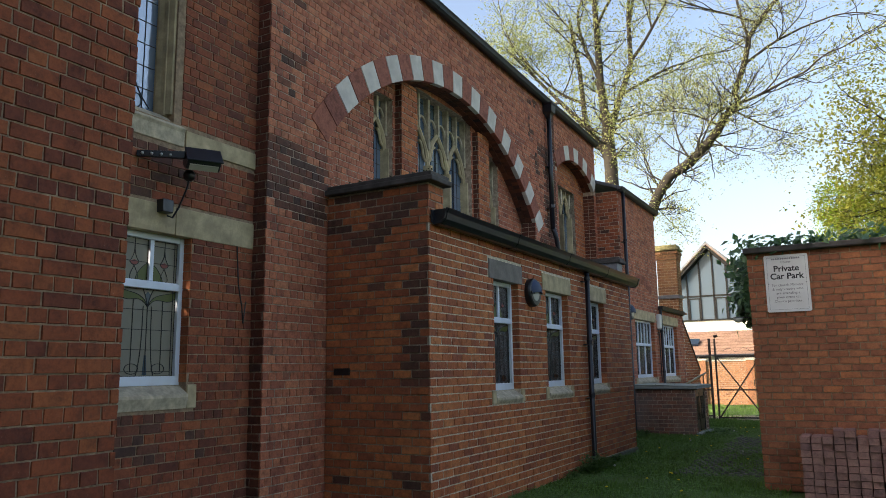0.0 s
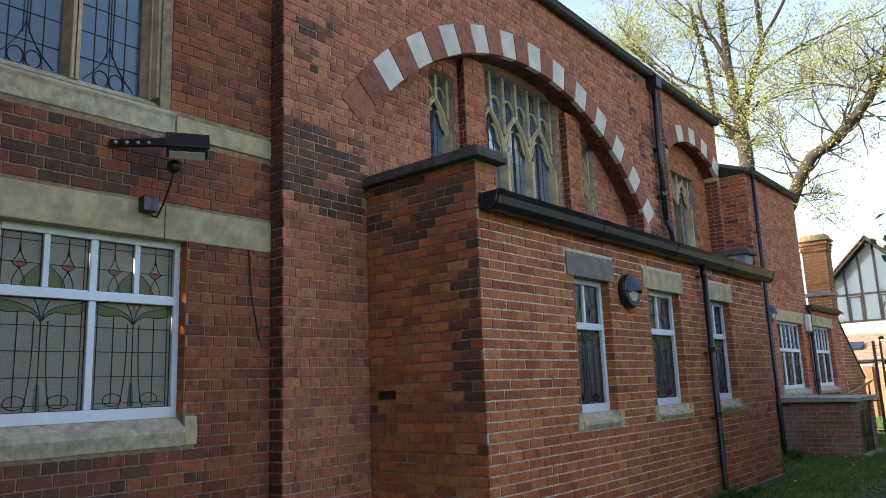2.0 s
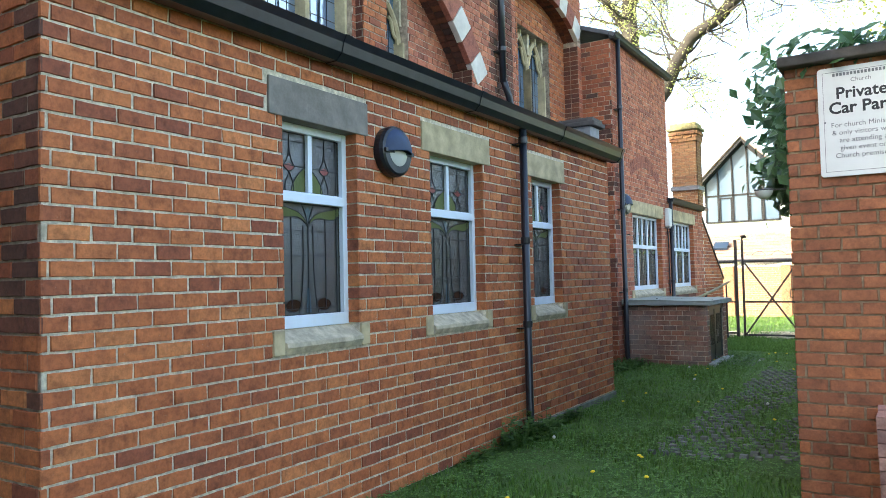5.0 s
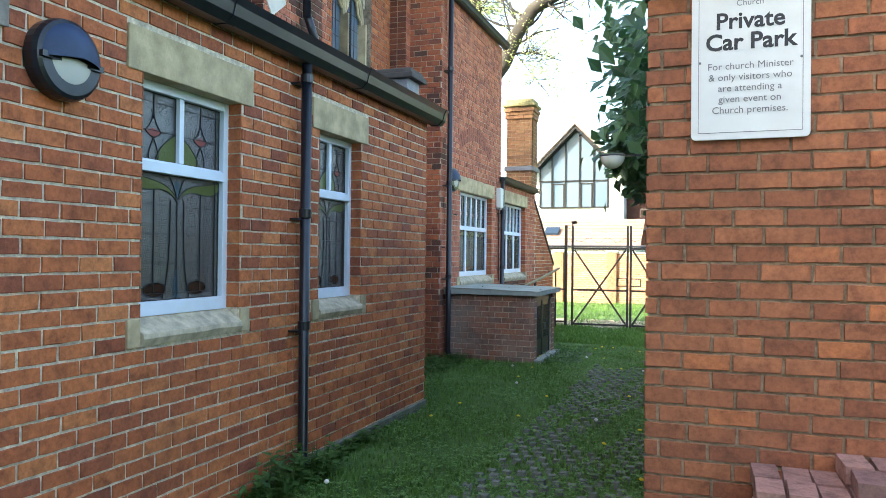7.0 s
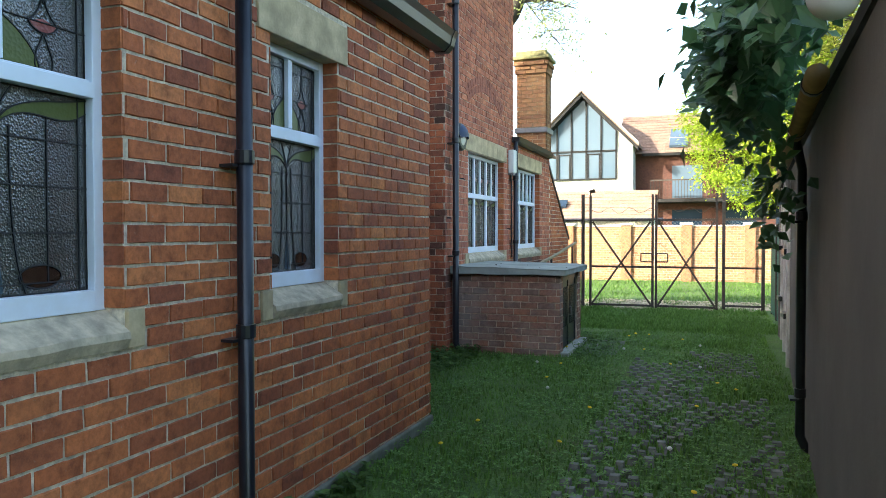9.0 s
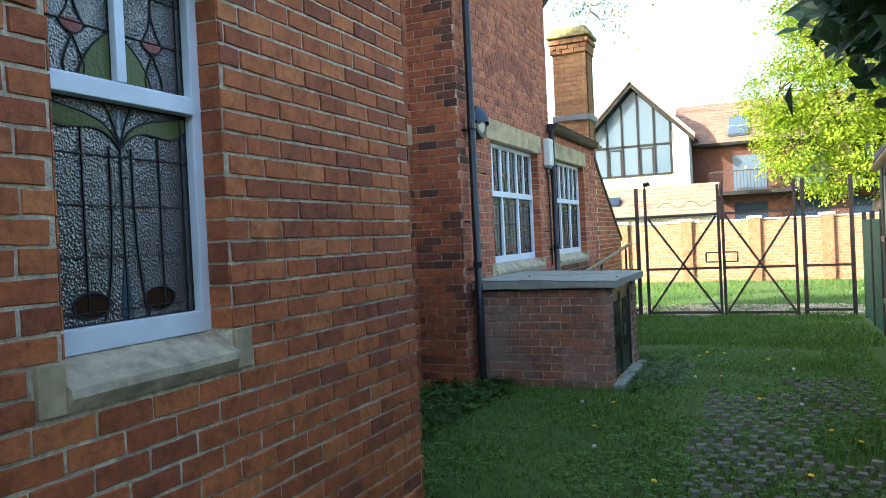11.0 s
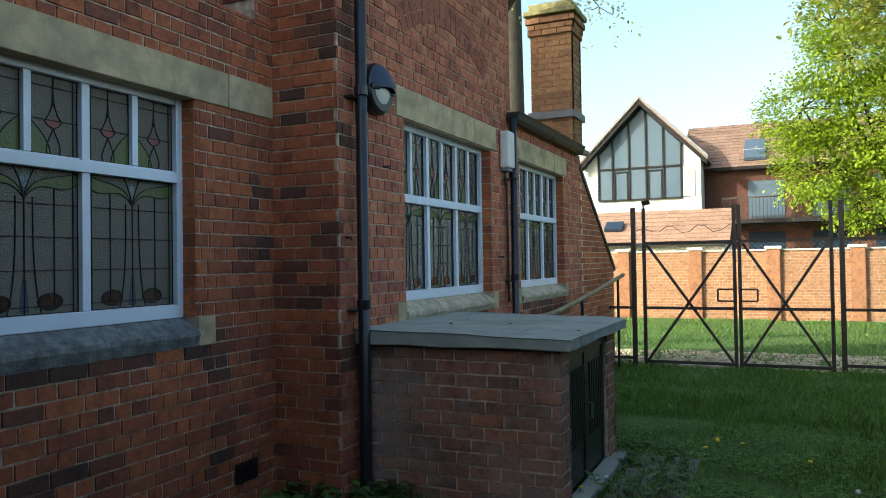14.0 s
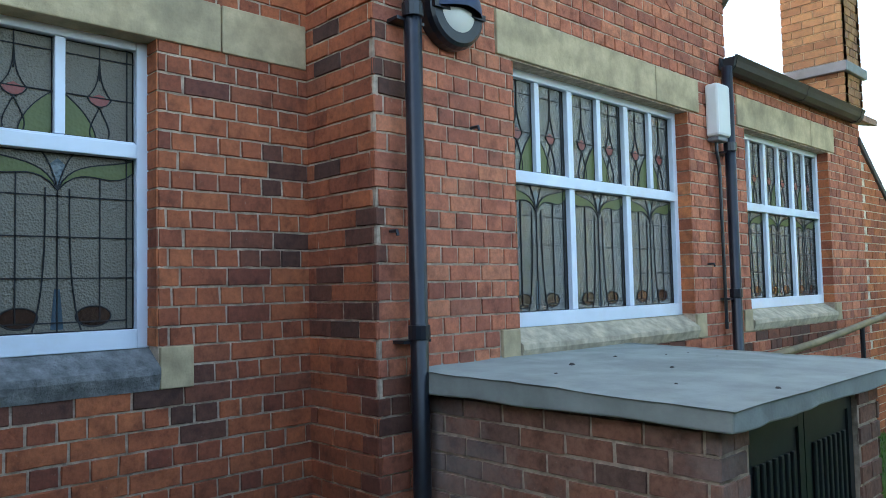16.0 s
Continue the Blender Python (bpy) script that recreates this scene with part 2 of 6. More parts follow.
# ---- mesh helpers ----
class Geo:
    """Collects vertices and faces of one mesh."""

    def __init__(self):
        self.v, self.f = [], []

    def add(self, verts, faces):
        k = len(self.v)
        self.v += [tuple(p) for p in verts]
        self.f += [tuple(i + k for i in f) for f in faces]
        return self

    def box(self, a, b):
        x0, x1 = sorted((a[0], b[0])); y0, y1 = sorted((a[1], b[1])); z0, z1 = sorted((a[2], b[2]))
        return self.add([(x0, y0, z0), (x1, y0, z0), (x1, y1, z0), (x0, y1, z0), (x0, y0, z1), (x1, y0, z1), (x1, y1, z1), (x0, y1, z1)],
                        [(0, 3, 2, 1), (4, 5, 6, 7), (0, 1, 5, 4), (1, 2, 6, 5), (2, 3, 7, 6), (3, 0, 4, 7)])

    def prism(self, poly, way):
        """A flat outline (3D points) pushed along a vector."""
        n, way = len(poly), Vector(way)
        a = [Vector(p) for p in poly]
        return self.add(a + [p + way for p in a], [tuple(range(n))[::-1], tuple(range(n, 2 * n))] + [(i, (i + 1) % n, n + (i + 1) % n, n + i) for i in range(n)])

    def tube(self, pts, radius, n=8, ends=True):
        """A round bar through points; radius: one number or one a point."""
        pts = [Vector(p) for p in pts]
        rs = [radius] * len(pts) if isinstance(radius, (int, float)) else radius
        k0, up = len(self.v), None
        for i, p in enumerate(pts):
            d = (pts[min(i + 1, len(pts) - 1)] - pts[max(i - 1, 0)]).normalized()
            if up is None:
                up = d.orthogonal().normalized()
            up = (up - d * up.dot(d)).normalized()
            side = d.cross(up)
            self.v += [tuple(p + rs[i] * (math.cos(a) * up + math.sin(a) * side)) for a in (2 * math.pi * j / n for j in range(n))]
        for i in range(len(pts) - 1):
            for j in range(n):
                a, b = k0 + i * n + j, k0 + i * n + (j + 1) % n
                self.f.append((a, b, b + n, a + n))
        if ends:
            self.f += [tuple(range(k0, k0 + n))[::-1], tuple(range(len(self.v) - n, len(self.v)))]
        return self

    def lathe(self, at, axis, profile, n=24):
        """Rings of (distance along the axis, radius)."""
        at, axis = Vector(at), Vector(axis).normalized()
        u = axis.orthogonal().normalized(); w = axis.cross(u)
        k0 = len(self.v)
        for d, r in profile:
            self.v += [tuple(at + axis * d + r * (math.cos(a) * u + math.sin(a) * w)) for a in (2 * math.pi * j / n for j in range(n))]
        for i in range(len(profile) - 1):
            for j in range(n):
                a, b = k0 + i * n + j, k0 + i * n + (j + 1) % n
                self.f.append((a, b, b + n, a + n))
        self.f += [tuple(range(k0, k0 + n))[::-1], tuple(range(len(self.v) - n, len(self.v)))]
        return self

    def mesh(self, name, material, smooth=False):
        me = bpy.data.meshes.new(name)
        me.from_pydata(self.v, [], self.f)
        me.materials.append(material)
        if smooth:
            me.polygons.foreach_set("use_smooth", [True] * len(me.polygons))
        me.update()
        return me


def part(name, geo, material, parent=None, label="", bevel=0.0, smooth=False, kind=""):
    ob = new(name, geo.mesh(name, material, smooth))
    ob.parent = parent
    if bevel:
        mod = ob.modifiers.new("worn_edge", "BEVEL")
        mod.width, mod.segments, mod.limit_method, mod.angle_limit = bevel, 2, "ANGLE", radians(40)
    if label or kind:
        tagged(ob, label, kind=kind)
    return ob


def thing(name, label, category, at=(0, 0, 0), group="", kind=""):
    ob = new(name)
    ob.location = at
    ob.empty_display_size = 0.1
    return tagged(ob, label, category, group, kind)


# ---- brick walls ----
COURSE, JOINT = 0.0782, 0.0088
STRETCH, HEAD = 0.1952, 0.0932


def arc_block(cu, cz, r, z0):
    """An opening under a round arch: blocked stretch of u at a height z."""
    def at(z):
        if z < z0 or z >= cz + r:
            return None
        h = math.sqrt(r * r - (z - cz) ** 2)
        return cu - h, cu + h
    return at


def rect_block(u0, u1, z0, z1):
    return lambda z: (u0, u1) if z0 - 1e-4 < z < z1 else None


def spans(u0, u1, z, blocks):
    out = [(u0, u1)]
    for b in blocks:
        hit = b(z)
        if hit:
            out = [s for a, c in out for s in ((a, min(c, hit[0])), (max(a, hit[1]), c)) if s[1] - s[0] > 0.012]
    return out


class Wall:
    """A wall whose face runs from o along u with outward normal n: mortar body with bricks proud of it."""

    def __init__(self, name, o, u, n, u0, u1, z0, z1, blocks=(), thick=0.3, label="", material=None, brick_blocks=None, parts=None, phase=0.0, bond="stretcher", mortar=None, sooty=(), joint=None):
        self.bond, self.sooty = bond, sooty
        self.joint = joint or (0.0062 if bond == "english" else 0.0092)
        if mortar is None and bond == "english":
            mortar = MORTAR_FINE
        self.o, self.u, self.n = Vector(o), Vector(u), Vector(n)
        self.args = (u0, u1, z0, z1)
        self.material, self.parts_in, self.phase = material or BRICK, parts, phase
        self.blocks, self.brick_blocks = list(blocks), list(brick_blocks if brick_blocks is not None else blocks)
        body = Geo()
        z, rows = z0, []
        while z < z1 - 1e-6:
            top = min(z1, (math.floor(z / COURSE + 1e-6) + 1) * COURSE)
            s = spans(u0, u1, (z + top) / 2, self.blocks)
            if rows and rows[-1][2] == s:
                rows[-1][1] = top
            else:
                rows.append([z, top, s])
            z = top
        for a, b, s in rows:
            for p, q in s:
                p, q = p + 0.003 * (p == u0), q - 0.003 * (q == u1)
                body.prism([self.at(p, 0, a), self.at(q, 0, a), self.at(q, 0, b), self.at(p, 0, b)], -thick * self.n)
        self.ob = part(name, body, mortar or MORTAR_DULL)
        tagged(self.ob, label, "wall", kind="structure")

    def at(self, u, d, z):
        return self.o + self.u * u + self.n * d + Vector((0, 0, z))

    def lay(self, rng):
        """The bricks of the face, in Flemish bond."""
        u0, u1, z0, z1 = self.args
        rest, dark, singles, J = Geo(), Geo(), [], self.joint
        for k in range(int(z0 / COURSE + 1e-6), int(z1 / COURSE) + 1):
            za, zb = max(z0, k * COURSE + J / 2), min(z1, (k + 1) * COURSE - J / 2)
            if zb - za < 0.02:
                continue
            for p, q in spans(u0, u1, (za + zb) / 2, self.brick_blocks):
                size = HEAD if self.bond == "english" and k % 2 else STRETCH
                pitch = size + JOINT
                size = pitch - J
                start = self.phase + (0 if self.bond == "english" and not k % 2 else pitch / 2 if k % 2 else 0) + 0.012 * math.sin(k * 2.3)
                i = math.floor((p - start) / pitch) - 1
                while True:
                    b0 = start + i * pitch
                    if b0 > q:
                        break
                    for w0, w in ((b0, size),):
                        a, c = max(p, w0), min(q, w0 + w)
                        a, c = a - 0.008 * (a == u0), c + 0.008 * (c == u1)
                        if c - a > 0.025:
                            inside = self.parts_in and self.parts_in[0] <= (a + c) / 2 <= self.parts_in[1] and self.parts_in[2] <= (za + zb) / 2 <= self.parts_in[3]
                            um, zm = (a + c) / 2, (za + zb) / 2
                            if any(s[0] <= um <= s[1] and s[2] <= zm <= s[3] and 0.5 + 1.1 * noise.noise((um * 2.6, zm * 3.6, 3)) + rng.uniform(-0.2, 0.2) < s[4] for s in self.sooty):
                                self.brick(dark, a, c, za, zb, rng)
                            elif inside and len(singles) < 300:
                                singles.append((a, c, za, zb))
                            else:
                                self.brick(rest, a, c, za, zb, rng)
                    i += 1
        if rest.v:
            part("brick_courses", rest, self.material, self.ob, kind="stuff")
        if dark.v:
            part("sooty_bricks", dark, BRICK_BLACK, self.ob, "soot-blackened bricks", kind="stuff")
        shared = {}
        for a, c, za, zb in singles:
            key = (round(c - a, 2), rng.randrange(3), round(zb - za, 2))
            if key not in shared:
                g = Geo()
                w, h = (c - a) / 2, (zb - za) / 2
                o, self.o = self.o, Vector((0, 0, 0))
                self.brick(g, -w, w, -h, h, rng)
                self.o = o
                shared[key] = g.mesh("brick", self.material)
            ob = new("brick", shared[key])
            ob.parent = self.ob
            ob.location = self.at((a + c) / 2, 0, (za + zb) / 2)

    def brick(self, g, a, c, za, zb, rng):
        j = lambda s: rng.uniform(-s, s)  # noqa: E731
        d, e = 0.007 + j(0.003), 0.0035
        m1, m2 = a + (c - a) * rng.uniform(0.25, 0.45), a + (c - a) * rng.uniform(0.55, 0.75)
        ring = ((a, za, 1, 1), (m1, za, 0, 1), (m2, za, 0, 1), (c, za, -1, 1), (c, zb, -1, -1), (m2, zb, 0, -1), (m1, zb, 0, -1), (a, zb, 1, -1))
        lo = [self.at(x + j(0.002), -0.004, z + j(0.002)) for x, z, _, _ in ring]
        hi = [self.at(x + sx * e + j(0.0026), d + j(0.0010), z + sz * e + j(0.0026)) for x, z, sx, sz in ring]
        g.add(lo + hi, [(8, 9, 10, 11, 12, 13, 14, 15)] + [(i, (i + 1) % 8, 8 + (i + 1) % 8, 8 + i) for i in range(8)])


WALLS = []


def wall(*args, **kw):
    w = Wall(*args, **kw)
    WALLS.append(w)
    return w


X, Y, Z = Vector((1, 0, 0)), Vector((0, 1, 0)), Vector((0, 0, 1))
XN, XB, XL, XF = -1.22, -1.38, -1.47, -0.975   # nave wall, bay wall, low window wall, tall block
YN, YT = -6.87, 3.05                            # near end of the side wing; start of the tall block
GATE_Y = 10.6


def ground_z(x, y):
    t = min(1, max(0, (y - 3) / 8))
    return -0.16 * t * t * (3 - 2 * t)

# ---- large structure ----
def ground_sheet():
    g = Geo()
    xs = [-400, -60, -20] + [-8 + 0.5 * i for i in range(41)] + [20, 60, 400]
    ys = [-400, -60, -25] + [-16 + 0.5 * i for i in range(77)] + [30, 45, 80, 400]
    for y in ys:
        for x in xs:
            near = -8 < x < 12 and -16 < y < 22
            g.v.append((x, y, ground_z(x, y) + (0.035 * noise.noise((x * 0.9, y * 0.9, 0)) if near else 0)))
    n = len(xs)
    for j in range(len(ys) - 1):
        for i in range(n - 1):
            a = j * n + i
            g.f.append((a, a + 1, a + 1 + n, a + n))
    m, nt, b = shader("grassy_ground", 0.95)
    c = ramp(nt, noise_tex(nt, 1.3, 6, 0.6), ((0.3, (0.052, 0.11, 0.02)), (0.55, (0.08, 0.16, 0.028)), (0.75, (0.11, 0.14, 0.048))))
    c = mix(nt, 1.0, c, ramp(nt, noise_tex(nt, 40, 4), ((0.3, (0.55, 0.55, 0.5)), (0.7, (1.3, 1.3, 1.2)))), "MULTIPLY")
    link(nt, c, b.inputs["Base Color"])
    bump(nt, b, noise_tex(nt, 35, 5, 0.7), 1.0, 0.03)
    ob = part("ground", g, m, smooth=True)
    return tagged(ob, "rough damp grass with bare soil patches", "ground", kind="structure")


ground_sheet()

# wing windows as (u0, u1); sill top and lintel soffit
WIN = [(-5.47, -4.78), (-3.915, -3.085), (-2.135, -1.452)]
SILL, SOFFIT, LINT = 1.17, 2.41, 2.63
wing_holes = [rect_block(a, b, SILL - 0.12, LINT) for a, b in WIN]
wing_front = wall("wall_wing_front", (0, 0, 0), Y, X, YN, 0, 0, 2.86, [rect_block(a, b, SILL - 0.1, SOFFIT + 0.02) for a, b in WIN], 0.3, "weathered red brick wall of a low side wing with pale joints", mortar=MORTAR,
                  brick_blocks=[rect_block(a, b, SILL, SOFFIT) for a, b in WIN] + [rect_block(a - 0.11, b + 0.11, SOFFIT, LINT - 0.01) for a, b in WIN] + [rect_block(a - 0.09, b + 0.09, SILL - 0.14, SILL + 0.01) for a, b in WIN],
                  parts=(-1.40, 0.0, 0.75, 2.3))
wing_near = wall("wall_wing_near_end", (0, YN, 0), X, -Y, XN, 0, 0, 3.22, (), 0.3, "red brick end wall of the side wing, sooty towards the top", phase=0.1, sooty=((-0.24, 0, 1.2, 3.22, 0.55), (XN, 0, 2.75, 3.22, 0.45), (XN, 0, 0.2, 2.75, 0.06)), parts=(-0.62, 0, 0.8, 2.9))
wing_far = wall("wall_wing_far_end", (0, 0, 0), X, Y, XL, -0.001, 0, 3.04, (), 0.3, "red brick far end wall of the side wing", phase=0.05)

# the church wall stands slightly askew to the wing
NU = Vector((-0.023, 1, 0)).normalized()
NN = Vector((1, 0.023, 0)).normalized()
NO = Vector((-1.40, 0, 0))
ARC_C, ARC_Z, ARC_IN, ARC_OUT = -3.79, 1.48, 3.90, 4.21
ARC2_C, ARC2_Z, ARC2_IN, ARC2_OUT = 1.68, 3.59, 2.10, 2.40
EAVES = 6.46
bay = wall("wall_bay", (XB, 0, 0), Y, X, -16.4, -7.8, 0, 7.2, [rect_block(-9.78, -8.53, 1.29, 2.55), rect_block(-10.4, -8.78, 3.5, 6.2)], 0.35, "red brick bay wall between stone bands", bond="english", material=BRICK_BAY, mortar=MORTAR_TAWNY, sooty=((-9.9, -8.3, 2.79, 3.3, 0.6), (-9.9, -8.3, 0.7, 1.14, 0.55)),
           brick_blocks=[rect_block(-9.78, -8.53, 1.27, 2.55), rect_block(-10.4, -8.70, 3.48, 6.3), rect_block(-16.4, -7.8, 2.55, 2.79), rect_block(-16.4, -7.8, 3.32, 3.485), rect_block(-9.9, -8.44, 1.11, 1.30)],
           parts=(-8.45, -7.8, 1.2, 2.5))
wing_parapet = wall("wall_wing_parapet", (0, 0, 0), Y, X, YN, YN + 0.28, 2.862, 3.215, (), 0.28, "short brick end of the parapet")
nave = wall("wall_nave", NO, NU, NN, -7.8, -0.02, 0, EAVES, [arc_block(ARC_C, ARC_Z, ARC_IN + 0.14, 4.0), rect_block(ARC_C - 2.98, ARC_C + 2.98, 3.0, 4.01)], 0.3, "tall red brick church side wall with a wide round arch", material=BRICK_NAVE, bond="english", sooty=((-7.8, -6.9, 2.9, 3.7, 0.75), (-7.8, -7.2, 3.7, 6.2, 0.12), (-1.0, 0, 3, EAVES, 0.25), (-0.25, 0, 3, 5.6, 0.8)),
            brick_blocks=[arc_block(ARC_C, ARC_Z, ARC_OUT - 0.03, 4.12), rect_block(ARC_C - 2.98, ARC_C + 2.98, 3.0, 4.13)], phase=0.07)
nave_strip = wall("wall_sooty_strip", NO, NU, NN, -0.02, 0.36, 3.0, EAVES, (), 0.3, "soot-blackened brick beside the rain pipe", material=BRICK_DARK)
nave_end = wall("wall_nave_end_bay", NO, NU, NN, 0.36, 3.04, 3.0, EAVES, [rect_block(0.48, 2.88, 2.9, 5.30), arc_block(ARC2_C, ARC2_Z, ARC2_IN + 0.12, 5.29)], 0.3, "red brick end bay with a small banded arch", material=BRICK_NAVE, bond="english",
                brick_blocks=[rect_block(0.48, 2.88, 2.9, 5.28), arc_block(ARC2_C, ARC2_Z, ARC2_OUT - 0.03, 5.27)])
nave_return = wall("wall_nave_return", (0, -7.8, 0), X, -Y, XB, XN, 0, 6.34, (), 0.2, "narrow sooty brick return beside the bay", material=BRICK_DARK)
recess = wall("wall_arch_recess", NO - NN * 0.28, NU, NN, -7.3, -0.4, 2.9, 5.6, [rect_block(-5.58, -5.13, 3.3, 4.95), rect_block(-4.60, -2.80, 3.3, 5.3), rect_block(-2.27, -1.78, 3.3, 4.9)], 0.2, "recessed brick panel within the arch", phase=0.02, material=BRICK_NAVE, bond="english")
end_recess = wall("wall_end_bay_recess", NO - NN * 0.25, NU, NN, 0.38, 3.02, 2.95, 5.9, [rect_block(1.08, 2.24, 3.1, 5.2)], 0.2, "recessed brick panel within the small arch")
low = wall("wall_low_window", (XL, 0, 0), Y, X, 0, YT, 0, 3.0, [rect_block(1.08, 2.35, SILL - 0.1, SOFFIT + 0.02)], 0.3, "red brick recess wall with a wide leaded window", bond="english", material=BRICK_LOW, sooty=((0.75, 2.6, 0.92, SILL - 0.1, 1.1), (0.6, 2.75, 0.5, 0.92, 0.14), (0, YT, 0.2, 2.4, 0.02)),
           brick_blocks=[rect_block(1.08, 2.35, SILL, SOFFIT), rect_block(0, YT, SOFFIT - 0.015, LINT - 0.03), rect_block(0.95, 2.49, SILL - 0.14, SILL + 0.01)], parts=(2.3, YT, 0.9, 2.35))
tall_side = wall("wall_tall_block_return", (0, YT, 0), X, -Y, XL - 0.4, XF, 0, 5.32, (), 0.3, "sooty dark brick return of the tall block", material=BRICK_LOW, joint=0.006, mortar=MORTAR_FINE, phase=0.03, sooty=((XF - 0.16, XF, 0.9, 4.6, 0.3), (XL, XF, 2.3, 5.5, 0.3), (XL, XF, 0.9, 2.3, 0.1)), parts=(XL, XF, 0.9, 2.9))
FW = [(3.92, 5.66), (6.48, 8.14)]
tall = wall("wall_tall_block", (XF, 0, 0), Y, X, YT, 6.22, 0, 5.32, [rect_block(*FW[0], SILL - 0.1, SOFFIT + 0.12)], 0.3, "red brick front of the tall block with a bricked-up arch", bond="english", material=BRICK_NAVE, sooty=((YT, YT + 0.30, 0.8, 3.2, 0.35), (3.75, 5.8, 0.95, SILL - 0.1, 0.5)),
            brick_blocks=[rect_block(*FW[0], SILL, SOFFIT + 0.1), rect_block(3.80, 5.75, SOFFIT + 0.1, LINT + 0.1), rect_block(3.78, 5.76, SILL - 0.15, SILL + 0.01)], parts=(YT, 4.0, 0.95, 2.7))
lean = wall("wall_lean_to", (XF, 0, 0), Y, X, 6.22, 9.0, -0.2, 2.86, [rect_block(*FW[1], SILL - 0.1, SOFFIT + 0.12)], 0.3, "low red brick wall with a leaded window", bond="english", material=BRICK_NAVE, sooty=((6.3, 8.35, 0.8, SILL - 0.1, 0.7),),
            brick_blocks=[rect_block(*FW[1], SILL, SOFFIT + 0.1), rect_block(6.36, 8.30, SOFFIT + 0.1, LINT + 0.1), rect_block(6.36, 8.32, SILL - 0.15, SILL + 0.01)])
near_block = wall("wall_near_block", (0.2, 0, 0), Y, X, -15.5, -10.37, 0, 7.2, (), 0.35, "red brick projecting bay wall", bond="english", material=BRICK_DEEP, mortar=MORTAR_TAWNY, parts=(-11.3, -10.37, 1.0, 3.3))
near_ret = wall("wall_near_block_return", (0, -10.37, 0), X, Y, XB, 0.199, 0, 7.2, (), 0.3, "brick return of the projecting bay", phase=0.1, material=BRICK_DEEP, mortar=MORTAR_TAWNY)
pier = wall("wall_car_park", (0, -3.46, 0), X, -Y, 2.425, 8.0, 0, 2.72, (), 0.3, "red brick end wall of the low garage carrying a sign", phase=0.04, material=BRICK_GARAGE, mortar=MORTAR_BROWN, parts=(2.42, 3.4, 0.8, 2.6))


def closing_walls():
    g = Geo()
    g.box((-9.0, -16.5, 0), (-9.3, 3, 6.4))
    # added wall behind the start, out of view, holds sky light off the near walls
    g.box((-9.0, -16.5, 0), (11, -16.8, 7.2))
    g.box((-3.0, 8.95, -0.2), (XF - 0.3, 9.25, 2.8))
    g.box((-3.0, 6.25, -0.2), (-3.2, 9.25, 3.3))
    g.box((-5.0, YT, 0), (-5.2, 6.25, 5.3))
    g.box((-9.0, 2.80, 3.0), (XL - 0.32, 3.0, EAVES))
    g.box((-9.0, 2.72, 0), (XL - 0.32, 3.0, 3.0))
    tagged(part("wall_back", g, PLASTER), "plain plastered unseen walls closing the church and shading the start", "wall", kind="structure")
    f = Geo().box((-9, -16, 0.001), (XB - 0.4, 3, 0.03))
    tagged(part("floor", f, PLASTER), "plain church floor", "floor", kind="structure")


closing_walls()


def slope(name, pts, thick, material, label):
    ob = part(name, Geo().prism(pts, (0, 0, -thick)), material)
    return tagged(ob, label, "roof", kind="structure")


# slopes behind the eaves are unseen; ridges placed by where their shadows fall
slope("roof_nave", [(-0.98, -16, EAVES + 0.08), (-1.38, 3.0, EAVES + 0.08), (-5.2, 3.0, 9.6), (-5.2, -16, 9.6)], 0.07, SLATE, "dark slate church roof edge")
slope("roof_nave_far_slope", [(-5.2, -16, 9.6), (-5.2, 3.0, 9.6), (-9.3, 3.0, 6.4), (-9.3, -16, 6.4)], 0.07, SLATE, "dark slate church roof")
slope("roof_tall_block", [(XF + 0.1, YT - 0.05, 5.40), (XF + 0.1, 6.3, 5.40), (-3.0, 6.3, 6.2), (-3.0, YT - 0.05, 6.2)], 0.07, SLATE, "dark slate roof of the tall block")
slope("roof_tall_block_far_slope", [(-3.0, YT - 0.05, 6.2), (-3.0, 6.3, 6.2), (-5.0, 6.3, 5.4), (-5.0, YT - 0.05, 5.4)], 0.07, SLATE, "dark slate roof")
slope("roof_wing", [(0.06, YN + 0.25, 2.93), (0.06, -0.3, 2.93), (-1.39, -0.3, 3.3), (-1.24, YN + 0.25, 3.3)], 0.05, LEAD, "grey lead roof of the side wing")
slope("roof_lean_to", [(XF + 0.08, 6.22, 2.94), (XF + 0.08, 9.3, 2.94), (-3.0, 9.3, 3.4), (-3.0, 6.22, 3.4)], 0.06, TILE, "clay tiled lean-to roof")
tall_end = wall("wall_tall_block_end", (0, 6.22, 0), X, Y, -5.0, XF - 0.001, 2.9, 5.32, (), 0.3, "red brick end of the tall block")

# ---- windows ----
def curve(p, n=10):
    """Points of a Bezier curve through four control points."""
    a, b, c, d = (Vector((*q, 0)) for q in p)
    return [tuple(((1 - t) ** 3 * a + 3 * (1 - t) ** 2 * t * b + 3 * (1 - t) * t * t * c + t ** 3 * d)[:2]) for t in (i / n for i in range(n + 1))]


def ellipse(cx, cy, rx, ry, n=18):
    return [(cx + rx * math.cos(2 * math.pi * i / n), cy + ry * math.sin(2 * math.pi * i / n)) for i in range(n + 1)]


